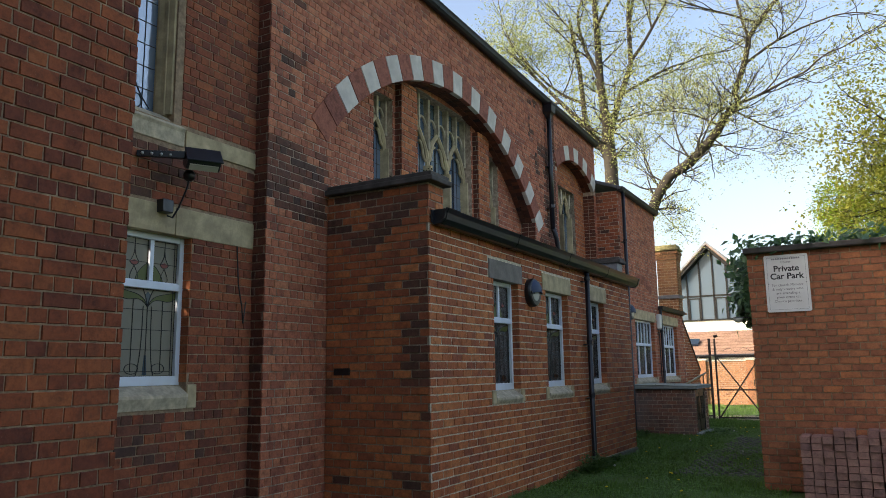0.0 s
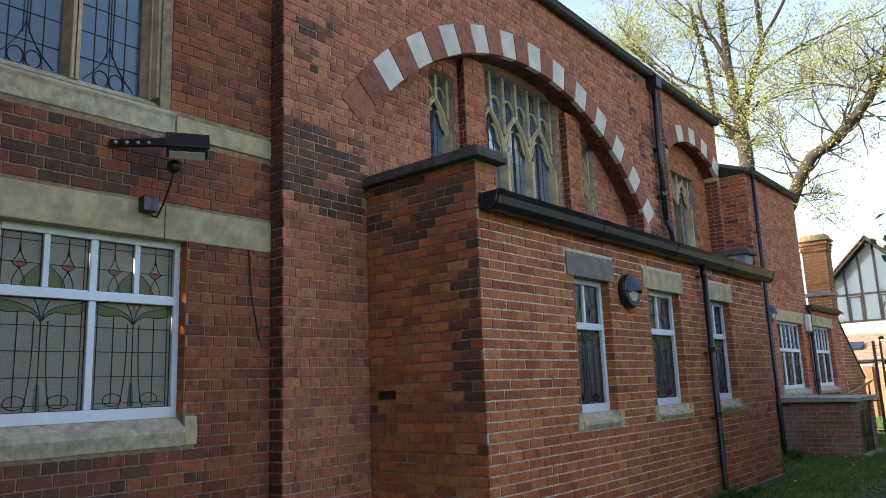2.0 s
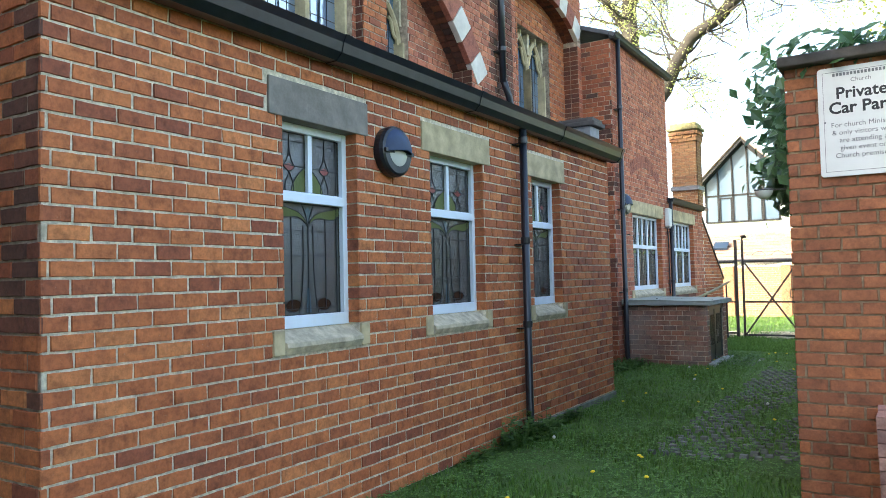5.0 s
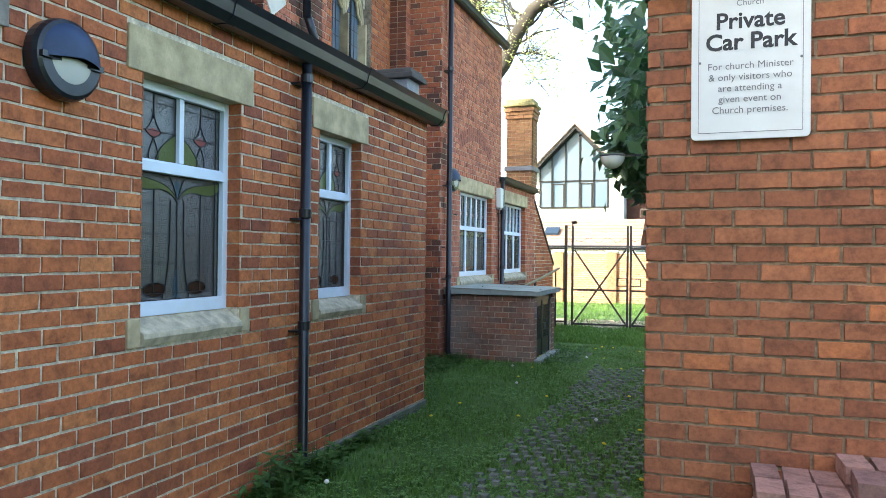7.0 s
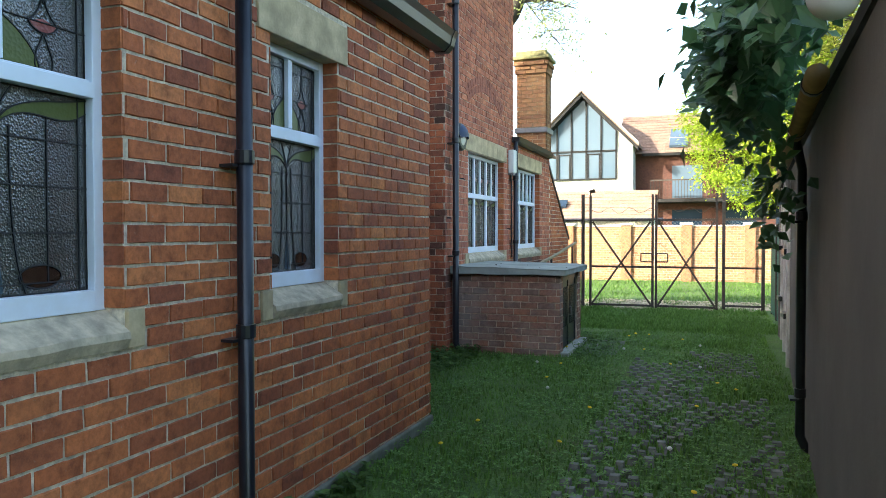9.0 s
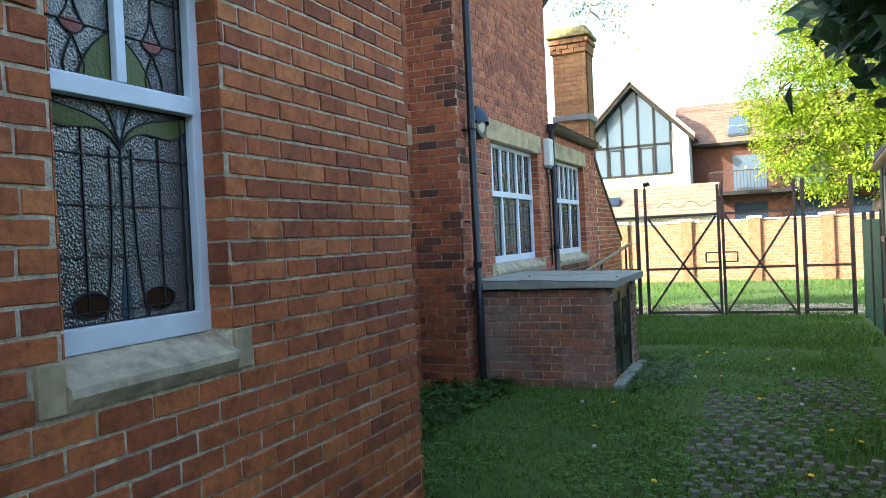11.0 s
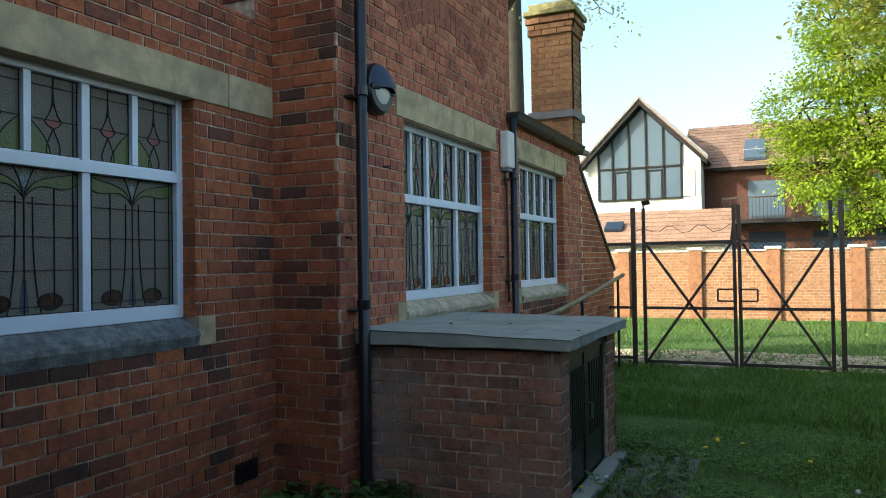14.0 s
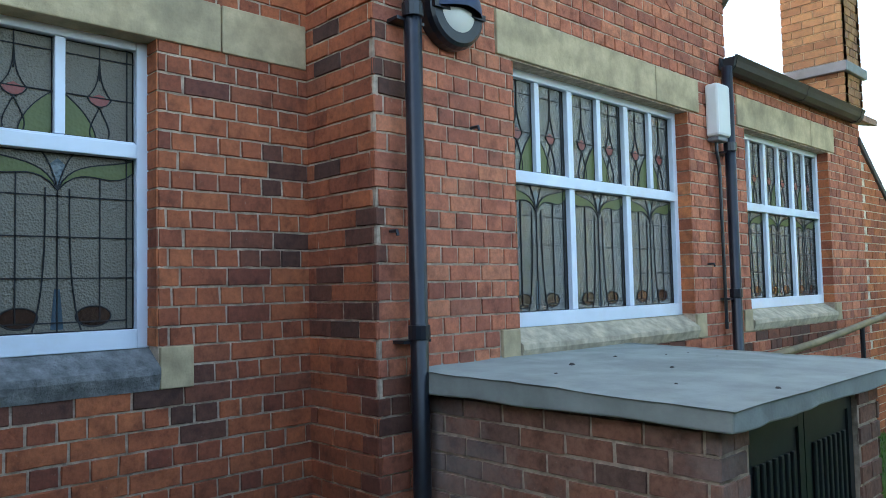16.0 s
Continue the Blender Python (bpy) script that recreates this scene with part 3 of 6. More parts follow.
def fan_edges(w, h, s):
    """Upper and lower edge of the spreading leaf on one side of the stem."""
    c = w / 2
    top = curve(((c, 0.79 * h), (c + s * 0.08 * w, 0.97 * h), (c + s * 0.28 * w, 0.93 * h), (c + s * 0.5 * w, 0.99 * h)))
    low = curve(((c, 0.79 * h), (c + s * 0.17 * w, 0.98 * h), (c + s * 0.33 * w, 0.78 * h), (c + s * 0.5 * w, 0.92 * h)))
    return top, low


def lower_lines(w, h):
    """Lead lines of a tall light: stem, fan of leaves, square grid with a border, two fruits at the foot."""
    c = w / 2
    out = [[(x * w, z0 * h), (x * w, z1 * h)] for x, z0, z1 in ((0.05, 0, 1), (0.95, 0, 1), (0.25, 0.055, 0.87), (0.77, 0.055, 0.87), (0.5, 0, 0.8))]
    out += [[(0, y * h), (w, y * h)] for y in (0.30, 0.53, 0.757)]
    out.append([(0.05 * w, 0.055 * h), (0.95 * w, 0.055 * h)])
    for s in (-1, 1):
        out.append(curve(((c + s * 0.075 * w, 0.80 * h), (c + s * 0.075 * w, 0.55 * h), (c + s * 0.072 * w, 0.22 * h), (c + s * 0.15 * w, 0.01 * h))))
        out.append(curve(((c, 0.80 * h), (c + s * 0.03 * w, 0.90 * h), (c + s * 0.06 * w, 0.96 * h), (c + s * 0.10 * w, h))))
        out += fan_edges(w, h, s)
        out.append(ellipse(c + s * w * 0.23, 0.085 * h, w * 0.115, 0.058 * h))
    return out


def upper_lines(w, h, side):
    """Lead lines of a small top light: a bud on a stem, a leaf towards one side."""
    c = w / 2
    out = [[(0, 0.86 * h), (w, 0.86 * h)], [(0, 0.44 * h), (w, 0.44 * h)], [(c, 0.62 * h), (c, h)]]
    out.append([(w * (0.9 if side < 0 else 0.1), 0), (w * (0.9 if side < 0 else 0.1), h)])
    for s in (-1, 1):
        out.append(curve(((c, 0.84 * h), (c + s * 0.003, 0.64 * h), (c + s * 0.008, 0.55 * h), (c + s * w * 0.17, 0.43 * h))))
        out.append(curve(((c + s * w * 0.17, 0.43 * h), (c + s * w * 0.12, 0.35 * h), (c, 0.34 * h), (c - s * 0.01, 0.34 * h))))
        out.append(curve(((c, 0.34 * h), (c + s * 0.02, 0.2 * h), (c + s * 0.05, 0.1 * h), (c + s * 0.03, 0))))
    e = w if side > 0 else 0
    out.append(curve(((e, 0.44 * h), (e - side * w * 0.28, 0.30 * h), (e - side * w * 0.42, 0.14 * h), (e - side * w * 0.45, 0))))
    return out


def leaded_window(name, o, u, n, u0, u1, z0, z1, ztr, count, label, glass=None):
    o, u, n = Vector(o), Vector(u), Vector(n)
    P = lambda a, d, z: o + u * a + n * d + Vector((0, 0, z))  # noqa: E731
    F, D0, D1 = 0.048, -0.085, -0.15

    def bar(g, a, b, c, d, near=D0):
        g.prism([P(a, near, c), P(b, near, c), P(b, near, d), P(a, near, d)], n * (D1 - near))

    win = thing(name, label, "window", P((u0 + u1) / 2, 0, z0), kind="structure")

    def piece(nm, g, m, par, lab="", bevel=0.0):
        g.v = [tuple(Vector(v) - win.location) for v in g.v]
        return part(nm, g, m, par, lab, bevel)

    g = Geo()
    bar(g, u0, u0 + F, z0, z1); bar(g, u1 - F, u1, z0, z1)
    bar(g, u0 + F + 0.001, u1 - F - 0.001, z0, z0 + 0.075, D0 + 0.006); bar(g, u0 + F + 0.001, u1 - F - 0.001, z1 - F, z1, D0 - 0.002)
    piece("window_frame", g, WHITE, win, "white painted timber frame", 0.004)
    g = Geo()
    bar(g, u0 + F, u1 - F, ztr - 0.028, ztr + 0.028, D0 + 0.01)
    bar(g, u0 + F, u1 - F, ztr + 0.029, ztr + 0.04, D0 - 0.015)
    piece("transom", g, WHITE, win, "", 0.003)
    light = (u1 - u0 - F) / count
    for i in range(1, count):
        g = Geo()
        m = u0 + F / 2 + i * light
        bar(g, m - F / 2, m + F / 2, z0 + 0.076, z1 - F - 0.001, D0 - 0.004)
        piece("mullion", g, WHITE, win, "", 0.004)
    for i in range(count):
        m = u0 + F / 2 + (i + 0.5) * light
        g = Geo()
        bar(g, m - 0.019, m + 0.019, ztr + 0.041, z1 - F - 0.001, D0 - 0.008)
        piece("glazing_bar", g, WHITE, win, "", 0.003)
        a, b = u0 + F + i * light, u0 + (i + 1) * light
        lights = [(a, b, z0 + 0.075, ztr - 0.028, 0), (a, m - 0.019, ztr + 0.04, z1 - F, 1), (m + 0.019, b, ztr + 0.04, z1 - F, -1)]
        for p, q, c, d, kind in lights:
            g = Geo()
            dd = -0.122
            g.prism([P(p, dd, c), P(q, dd, c), P(q, dd, d), P(p, dd, d)], -0.004 * n)
            pane = piece("pane", g, glass or GLASS, win, "obscured leaded glass")
            pane.visible_shadow = False
            w, h = q - p, d - c
            lines = lower_lines(w, h) if kind == 0 else upper_lines(w, h, kind)
            lines.append([(0.003, 0.003), (w - 0.003, 0.003), (w - 0.003, h - 0.003), (0.003, h - 0.003), (0.003, 0.003)])
            g = Geo()
            for line in lines:
                pts = [P(p + min(w, max(0, x)), dd + 0.003, c + min(h, max(0, y))) for x, y in line]
                g.tube(pts, 0.0032 if kind == 0 else 0.0029, 4, False)
            piece("lead_came", g, CAME, pane)

            def stain(outline, mat, lab):
                s = Geo()
                s.prism([P(p + min(w - 0.004, max(0.004, x)), dd + 0.001, c + min(h - 0.004, max(0.004, y))) for x, y in outline], 0.0012 * n)
                piece("stained_piece", s, mat, pane, lab)

            k = w / 2
            if kind == 0:
                for s in (-1, 1):
                    if glass is not GLASS_PALE:
                        stain(ellipse(k + s * w * 0.23, 0.085 * h, w * 0.115, 0.058 * h)[:-1], GLASS_BROWN, "brown glass fruit")
                    top, bot = fan_edges(w, h, s)
                    stain(top + bot[::-1][:-1], GLASS_GREEN, "olive green glass leaf")
                stain([(k - 0.03, 0.93 * h), (k, 0.78 * h), (k + 0.03, 0.93 * h), (k, 0.97 * h)], GLASS_TEAL, "blue glass bud")
                stain([(k - 0.04 * w, 0.012), (k + 0.04 * w, 0.012), (k + 0.01, 0.24 * h), (k - 0.01, 0.24 * h)], GLASS_TEAL, "blue-grey glass stem")
            else:
                e = w if kind > 0 else 0
                leaf = curve(((e, 0.44 * h), (e - kind * w * 0.28, 0.30 * h), (e - kind * w * 0.42, 0.14 * h), (e - kind * w * 0.45, 0)))
                stain(leaf + [(e, 0)], GLASS_GREEN, "green glass leaf")
                stain([(k - w * 0.15, 0.43 * h), (k - w * 0.09, 0.355 * h), (k + w * 0.09, 0.355 * h), (k + w * 0.15, 0.43 * h), (k, 0.48 * h)], GLASS_PINK, "rose glass bud")
    return win


def lintel(o, u, n, u0, u1, z0, z1, label, mat=None, joints=()):
    o, u, n = Vector(o), Vector(u), Vector(n)
    cuts = [u0, *joints, u1]
    for i, (a, b) in enumerate(zip(cuts, cuts[1:])):
        a, b = a + 0.003, b - 0.003
        g = Geo().prism([o + u * a + n * 0.017 + Z * z0, o + u * b + n * 0.017 + Z * z0, o + u * b + n * 0.017 + Z * z1, o + u * a + n * 0.017 + Z * z1], -0.15 * n)
        ob = part("lintel", g, mat or STONE, bevel=0.006)
        tagged(ob, label, "lintel", kind="structure")


def sill(o, u, n, u0, u1, ztop, label, mat=None, drop=0.14, ends=0.09):
    """A weathered sloping stone sill with flat seats at its ends."""
    o, u, n = Vector(o), Vector(u), Vector(n)
    g = Geo()
    prof = [(-0.16, ztop), (-0.088, ztop), (0.03, ztop - 0.075), (0.034, ztop - 0.10), (0.012, ztop - drop), (-0.16, ztop - drop)]
    steps = 14
    ring = []
    for i in range(steps + 1):
        a = u0 + (u1 - u0) * i / steps
        ring.append([o + u * a + n * (d + (0.006 * noise.noise((a * 7, d * 9, z)) if d > -0.08 else 0)) + Z * (z + (0.005 * noise.noise((a * 6, z * 5, 3)) if d > -0.08 else 0)) for d, z in prof])
    k = len(prof)
    g.v = [tuple(p) for r in ring for p in r]
    for i in range(steps):
        for j in range(k):
            g.f.append((i * k + j, i * k + (j + 1) % k, (i + 1) * k + (j + 1) % k, (i + 1) * k + j))
    g.f += [tuple(range(k))[::-1], tuple(range(steps * k, steps * k + k))]
    ob = part("window_sill", g, mat or STONE_GREY)
    tagged(ob, label, "sill", kind="structure")
    for a, b in ((u0 - ends, u0 - 0.004), (u1 + 0.004, u1 + ends)):
        e = Geo().prism([o + u * a + n * 0.018 + Z * (ztop - drop), o + u * b + n * 0.018 + Z * (ztop - drop), o + u * b + n * 0.018 + Z * (ztop + 0.004), o + u * a + n * 0.018 + Z * (ztop + 0.004)], -0.12 * n)
        part("sill_end", e, STONE, ob, "square stone sill end", 0.005)


def jambs(o, u, n, u0, u1, z0, z1, depth=0.085):
    """Brick reveals of an opening."""
    r = random.Random(int(u0 * 100))
    for a, s in ((u0, 1), (u1, -1)):
        body, g = Geo(), Geo()
        o_, u_, n_ = Vector(o), Vector(u), Vector(n)
        for k in range(int(z0 / COURSE), int(z1 / COURSE) + 1):
            za, zb = max(z0, k * COURSE + JOINT / 2), min(z1, (k + 1) * COURSE - JOINT / 2)
            if zb - za < 0.02:
                continue
            d0, t = -depth - 0.02, 0.006 + r.uniform(-0.001, 0.001)
            g.prism([o_ + u_ * a + n_ * d0 + Z * za, o_ + u_ * a + n_ * 0.004 + Z * za, o_ + u_ * a + n_ * 0.004 + Z * zb, o_ + u_ * a + n_ * d0 + Z * zb], u_ * s * t)
        ob = part("reveal_brick_courses", g, BRICK)
        tagged(ob, "red brick window reveal", "wall", kind="structure")


for i, (a, b) in enumerate(WIN):
    leaded_window(f"window_{i + 1}", (0, 0, 0), Y, X, a, b, SILL, SOFFIT, 1.96, 1, "narrow white-framed leaded window with stained leaves")
    lintel((0, 0, 0), Y, X, a - 0.11, b + 0.11, SOFFIT, LINT, ("grey weathered", "pale blotched", "streaked buff")[i] + " stone lintel over a window", STONE_DULL if i == 0 else STONE)
    sill((0, 0, 0), Y, X, a, b, SILL, "pale sloping stone sill with chipped edge")
    jambs((0, 0, 0), Y, X, a, b, SILL, SOFFIT)
leaded_window("window_4", (XL, 0, 0), Y, X, 1.08, 2.35, SILL, SOFFIT, 1.95, 2, "wide white-framed leaded window with pink buds", GLASS_BEIGE)
lintel((XL, 0, 0), Y, X, 0.0, 3.04, SOFFIT - 0.015, LINT - 0.03, "long buff sandstone lintel band", STONE, (0.85, 2.62))
sill((XL, 0, 0), Y, X, 1.08, 2.35, SILL, "grey weathered sloping stone sill", STONE_SOOT, 0.16, 0.14)
jambs((XL, 0, 0), Y, X, 1.08, 2.35, SILL, SOFFIT)
for i, (a, b) in enumerate(FW):
    leaded_window(f"window_{5 + i}", (XF, 0, 0), Y, X, a, b, SILL, SOFFIT + 0.1, 1.94, 3, "broad white-framed leaded window of three lights")
    lintel((XF, 0, 0), Y, X, a - 0.12, b + 0.14, SOFFIT + 0.1, LINT + 0.1, "buff stained sandstone lintel", STONE, (b - 0.4,))
    sill((XF, 0, 0), Y, X, a, b, SILL, "worn grey stone sill", None, 0.15, 0.13)
    jambs((XF, 0, 0), Y, X, a, b, SILL, SOFFIT + 0.1)
leaded_window("window_7", (XB, 0, 0), Y, X, -9.78, -8.53, 1.31, 2.55, 2.12, 2, "wide white-framed leaded window, obscured glass paled for light behind it", GLASS_PALE)
lintel((XB, 0, 0), Y, X, -13.9, -7.805, 2.55, 2.79, "stained sandstone lintel band with nail rust marks", STONE, (-11.4, -9.85, -8.72))
sill((XB, 0, 0), Y, X, -9.78, -8.53, 1.31, "grey weathered sloping stone sill", None, 0.19, 0.10)
jambs((XB, 0, 0), Y, X, -9.78, -8.53, 1.31, 2.55)
lintel((XB, 0, 0), Y, X, -8.655, -7.805, 3.325, 3.48, "plain buff stone string course", STONE)


def came_grid(g, P, a, b, c, d, nu, nz, dd, r=0.004):
    for i in range(1, nu):
        x = a + (b - a) * i / nu
        g.tube([P(x, dd, c), P(x, dd, d)], r, 4, False)
    k = int((d - c) / nz)
    for i in range(1, k + 1):
        g.tube([P(a, dd, c + i * nz), P(b, dd, c + i * nz)], r, 4, False)


def stone_window(name, x, lights, z0, spring, label, head=True, tops=None, bars=0, straight=False):
    """Leaded lights between stone mullions, under cusped heads and upright tracery."""
    P = (lambda a, d, z: Vector((XB + x + d, a, z))) if straight else (lambda a, d, z: NO + NU * a + NN * (x + d) + Z * z)  # noqa: E731
    win = thing(name, label, "window", kind="structure")
    for i, (a, b) in enumerate(lights):
        top = tops[i] if tops else spring + (b - a) * 0.8
        g = Geo().prism([P(a - 0.03, -0.06, z0), P(b + 0.03, -0.06, z0), P(b + 0.03, -0.06, top), P(a - 0.03, -0.06, top)], (-0.006, 0, 0))
        pane = part("pane", g, GLASS_BLUE, win, "leaded glass with sky reflection tinted in blue")
        g = Geo()
        came_grid(g, P, a, b, z0, top, 4, 0.2, -0.058)
        m, w = (a + b) / 2, (b - a)
        for s in (-1, 1):
            g.tube([P(m + s * 0.02, -0.057, z0 + 0.25), P(m + s * 0.02, -0.057, top - 0.1)], 0.004, 4, False)
            g.tube([P(m + s * p[0], -0.057, z0 + p[1]) for p in curve(((0, 0.34), (0.04, 0.2), (0.10, 0.12), (w * 0.42, 0.04)))], 0.005, 4, False)
            g.tube([P(m + s * p[0], -0.057, z0 + p[1]) for p in ellipse(0.055, 0.08, 0.05, 0.06)], 0.005, 4, False)
        part("lead_came", g, CAME, pane)
        for s, e in ((a - 0.05, -1), (b + 0.05, 1)):
            g = Geo()
            pr = [P(s - 0.05, -0.09, z0 - 0.02), P(s - 0.02, 0.05, z0 - 0.02), P(s + 0.02, 0.05, z0 - 0.02), P(s + 0.05, -0.09, z0 - 0.02)]
            g.prism(pr, (0, 0, (spring if head else top) - z0 + 0.04))
            part("stone_mullion", g, STONE, win, "", 0.006)
        if head:
            w = b - a + 0.08
            for s in (-1, 1):
                pts = [P(m + s * p[0], -0.02, spring + p[1]) for p in curve(((w / 2, 0), (w / 2, w * 0.45), (w * 0.2, w * 0.75), (0, w * 0.95)), 8)]
                part("arch_rib", Geo().tube(pts, 0.035, 6), STONE, win)
                pts = [P(m + s * p[0], -0.03, spring + p[1]) for p in curve(((w / 2, w * 0.15), (w * 0.18, w * 0.15), (w * 0.38, w * 0.55), (w * 0.1, w * 0.62)), 8)]
                part("cusp", Geo().tube(pts, 0.02, 6), STONE, win)
            if bars:
                for k in range(3):
                    xx = m + (k - 1) * w / 2.05
                    zz = spring + (w * 0.45 if k != 1 else w * 0.9)
                    zt = min(top, bars - 0.02)
                    if zt > zz + 0.05:
                        g = Geo().prism([P(xx - 0.022, -0.08, zz), P(xx - 0.022, 0.02, zz), P(xx + 0.022, 0.02, zz), P(xx + 0.022, -0.08, zz)], (0, 0, zt - zz))
                        part("tracery_bar", g, STONE_GREY, win, "", 0.004)
                for k in range(2):
                    xx = m + (k - 0.5) * w / 2.05
                    for zz in (spring + w * 1.05, spring + w * 1.75):
                        if zz + 0.12 < top:
                            q = [P(xx + p[0], -0.03, zz + p[1]) for p in curve(((-w * 0.22, 0), (-w * 0.1, w * 0.32), (w * 0.1, w * 0.32), (w * 0.22, 0)), 8)]
                            part("tracery_loop", Geo().tube(q, 0.02, 6), STONE_GREY, win)
    return win


stone_window("window_8", -0.12, [(-9.86, -9.42), (-9.30, -8.86)], 3.60, 6.1, "tall stone-mullioned leaded church window", head=False, tops=(6.1, 6.1), straight=True)
g = Geo()
prof = [(0.02, 3.45), (0.035, 3.48), (-0.10, 3.59), (-0.2, 3.60), (-0.2, 3.325), (0.012, 3.325)]
g.prism([Vector((XB + d, -10.4, z)) for d, z in prof], (0, 1.735, 0))
tagged(part("sloping_sill_band", g, STONE_GREY, bevel=0.008), "thick weathered stone sill below the church window", "sill", kind="structure")
g = Geo().prism([Vector((XB - 0.02, -8.80, 3.59)), Vector((XB - 0.02, -8.71, 3.59)), Vector((XB - 0.12, -8.71, 3.59)), Vector((XB - 0.16, -8.86, 3.59))], (0, 0, 2.7))
tagged(part("stone_jamb", g, STONE, bevel=0.006), "ochre dressed stone window jamb", "window jamb", kind="structure")


def arc_top(y, c=ARC_C, z=ARC_Z, r=ARC_IN):
    return z + math.sqrt(max(0.01, r * r - (y - c) ** 2))


stone_window("window_9", -0.38, [(-4.52, -4.03), (-3.95, -3.45), (-3.37, -2.88)], 3.45, 4.30, "three-light traceried church window in pale stone", tops=(5.4, 5.45, 5.4), bars=5.35)
stone_window("window_10", -0.38, [(-5.53, -5.18)], 3.45, 4.25, "single traceried lancet window", tops=(5.05,), bars=4.95)
stone_window("window_11", -0.38, [(-2.22, -1.84)], 3.45, 4.1, "single traceried lancet window", tops=(5.05,), bars=4.85)
stone_window("window_12", -0.35, [(1.16, 1.60), (1.70, 2.14)], 3.3, 4.6, "two-light traceried church window", tops=(5.3, 5.3), bars=5.2)


def arch_ring(name, c, z, r0, r1, half, count, label, depth):
    ob = thing(name, label, "arch", kind="structure")
    seg = 2 * half / count
    for i in range(count):
        a0, a1 = -half + i * seg + 0.0016, -half + (i + 1) * seg - 0.0016
        white = i % 2 == 0 and i > 0
        g = Geo()
        k = 4
        pts = [(r1, a0 + (a1 - a0) * j / k) for j in range(k + 1)] + [(r0, a1 - (a1 - a0) * j / k) for j in range(k + 1)]
        g.prism([NO + NU * (c + r * math.sin(a)) + NN * 0.018 + Z * (z + r * math.cos(a)) for r, a in pts], -0.075 * NN)
        part("voussoir", g, STONE_WHITE if white else BRICK_PALE, ob, "pale stone block" if white else "rubbed brick block", 0.004)
    # soffit bricks take a darker colour for the shade under the arch
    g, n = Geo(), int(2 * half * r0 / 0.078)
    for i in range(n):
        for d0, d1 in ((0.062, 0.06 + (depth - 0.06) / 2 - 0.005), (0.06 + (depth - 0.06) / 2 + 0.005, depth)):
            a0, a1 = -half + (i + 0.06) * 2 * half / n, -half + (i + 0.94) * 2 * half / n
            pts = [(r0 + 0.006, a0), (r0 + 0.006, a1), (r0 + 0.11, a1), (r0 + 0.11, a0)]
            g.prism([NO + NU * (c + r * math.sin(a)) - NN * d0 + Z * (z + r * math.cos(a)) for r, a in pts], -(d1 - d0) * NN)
    part("soffit_bricks", g, BRICK_SHADE, ob, "brick soffit with shade put into its dark colour", kind="stuff")


arch_ring("round_arch", ARC_C, ARC_Z, ARC_IN, ARC_OUT + 0.02, radians(53.1), 25, "wide round arch banded in pale stone and brick", 0.30)
arch_ring("small_arch", ARC2_C, ARC2_Z, ARC2_IN, ARC2_OUT, radians(34.9), 9, "small segmental arch banded in pale stone and brick", 0.27)
# brick reveals below the springing of the arches, darkened to show recess shade
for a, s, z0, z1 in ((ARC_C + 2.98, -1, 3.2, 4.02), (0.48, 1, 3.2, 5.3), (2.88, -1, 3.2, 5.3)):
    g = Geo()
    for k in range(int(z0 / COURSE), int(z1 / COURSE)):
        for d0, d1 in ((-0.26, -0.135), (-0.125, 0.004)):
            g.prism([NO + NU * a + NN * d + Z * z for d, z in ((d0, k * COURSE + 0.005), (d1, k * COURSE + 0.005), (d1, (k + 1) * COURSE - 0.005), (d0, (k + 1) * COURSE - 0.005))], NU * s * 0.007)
    tagged(part("reveal_brick_courses", g, BRICK_SHADE), "brick reveal of an arch with shade put into its dark colour", "wall", kind="structure")

# brick piers within the arch
for a, b in ((-5.06, -4.66), (-2.74, -2.34)):
    top = arc_top((a + b) / 2) - 0.02
    w = wall("wall_arch_pier", NO - NN * 0.18, NU, NN, a, b, 3.2, top, (), 0.12, "slender brick pier between church windows")
    # both sides use a darker brick than the pier front
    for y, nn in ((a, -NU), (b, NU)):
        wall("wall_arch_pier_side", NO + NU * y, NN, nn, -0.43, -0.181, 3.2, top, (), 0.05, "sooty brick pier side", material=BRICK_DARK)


# bricked-up relieving arch over the broad window
g = Geo()
for i in range(17):
    for k in range(2):
        a0, a1 = radians(-34 + i * 4) + 0.004, radians(-34 + (i + 1) * 4) - 0.004
        r0, r1 = 1.42 + 0.11 * k, 1.52 + 0.11 * k
        g.prism([Vector((XF + 0.010, 4.72 + r * math.sin(a), 1.95 + r * math.cos(a))) for r, a in ((r1, a0), (r1, a1), (r0, a1), (r0, a0))], (-0.02, 0, 0))
tagged(part("relieving_arch", g, BRICK_PALE), "shallow relieving arch of brick on edge", "arch", kind="structure")


# ---- copings, gutters, pipes ----
def coping(x0, x1, y0, y1, z, label):
    g = Geo().box((x0, y0, z), (x1, y1, z + 0.055))
    g.box((x0 + 0.01, y0 + 0.025, z + 0.0551), (x1 - 0.025, y1 - 0.025, z + 0.10))
    tagged(part("coping", g, COPING, bevel=0.01), label, "coping", kind="structure")


coping(XN, 0.09, YN - 0.07, YN + 0.34, 3.222, "blackened stone coping of the parapet")
coping(XL, -0.02, -0.34, 0.05, 3.215, "blackened stone coping of the far parapet")


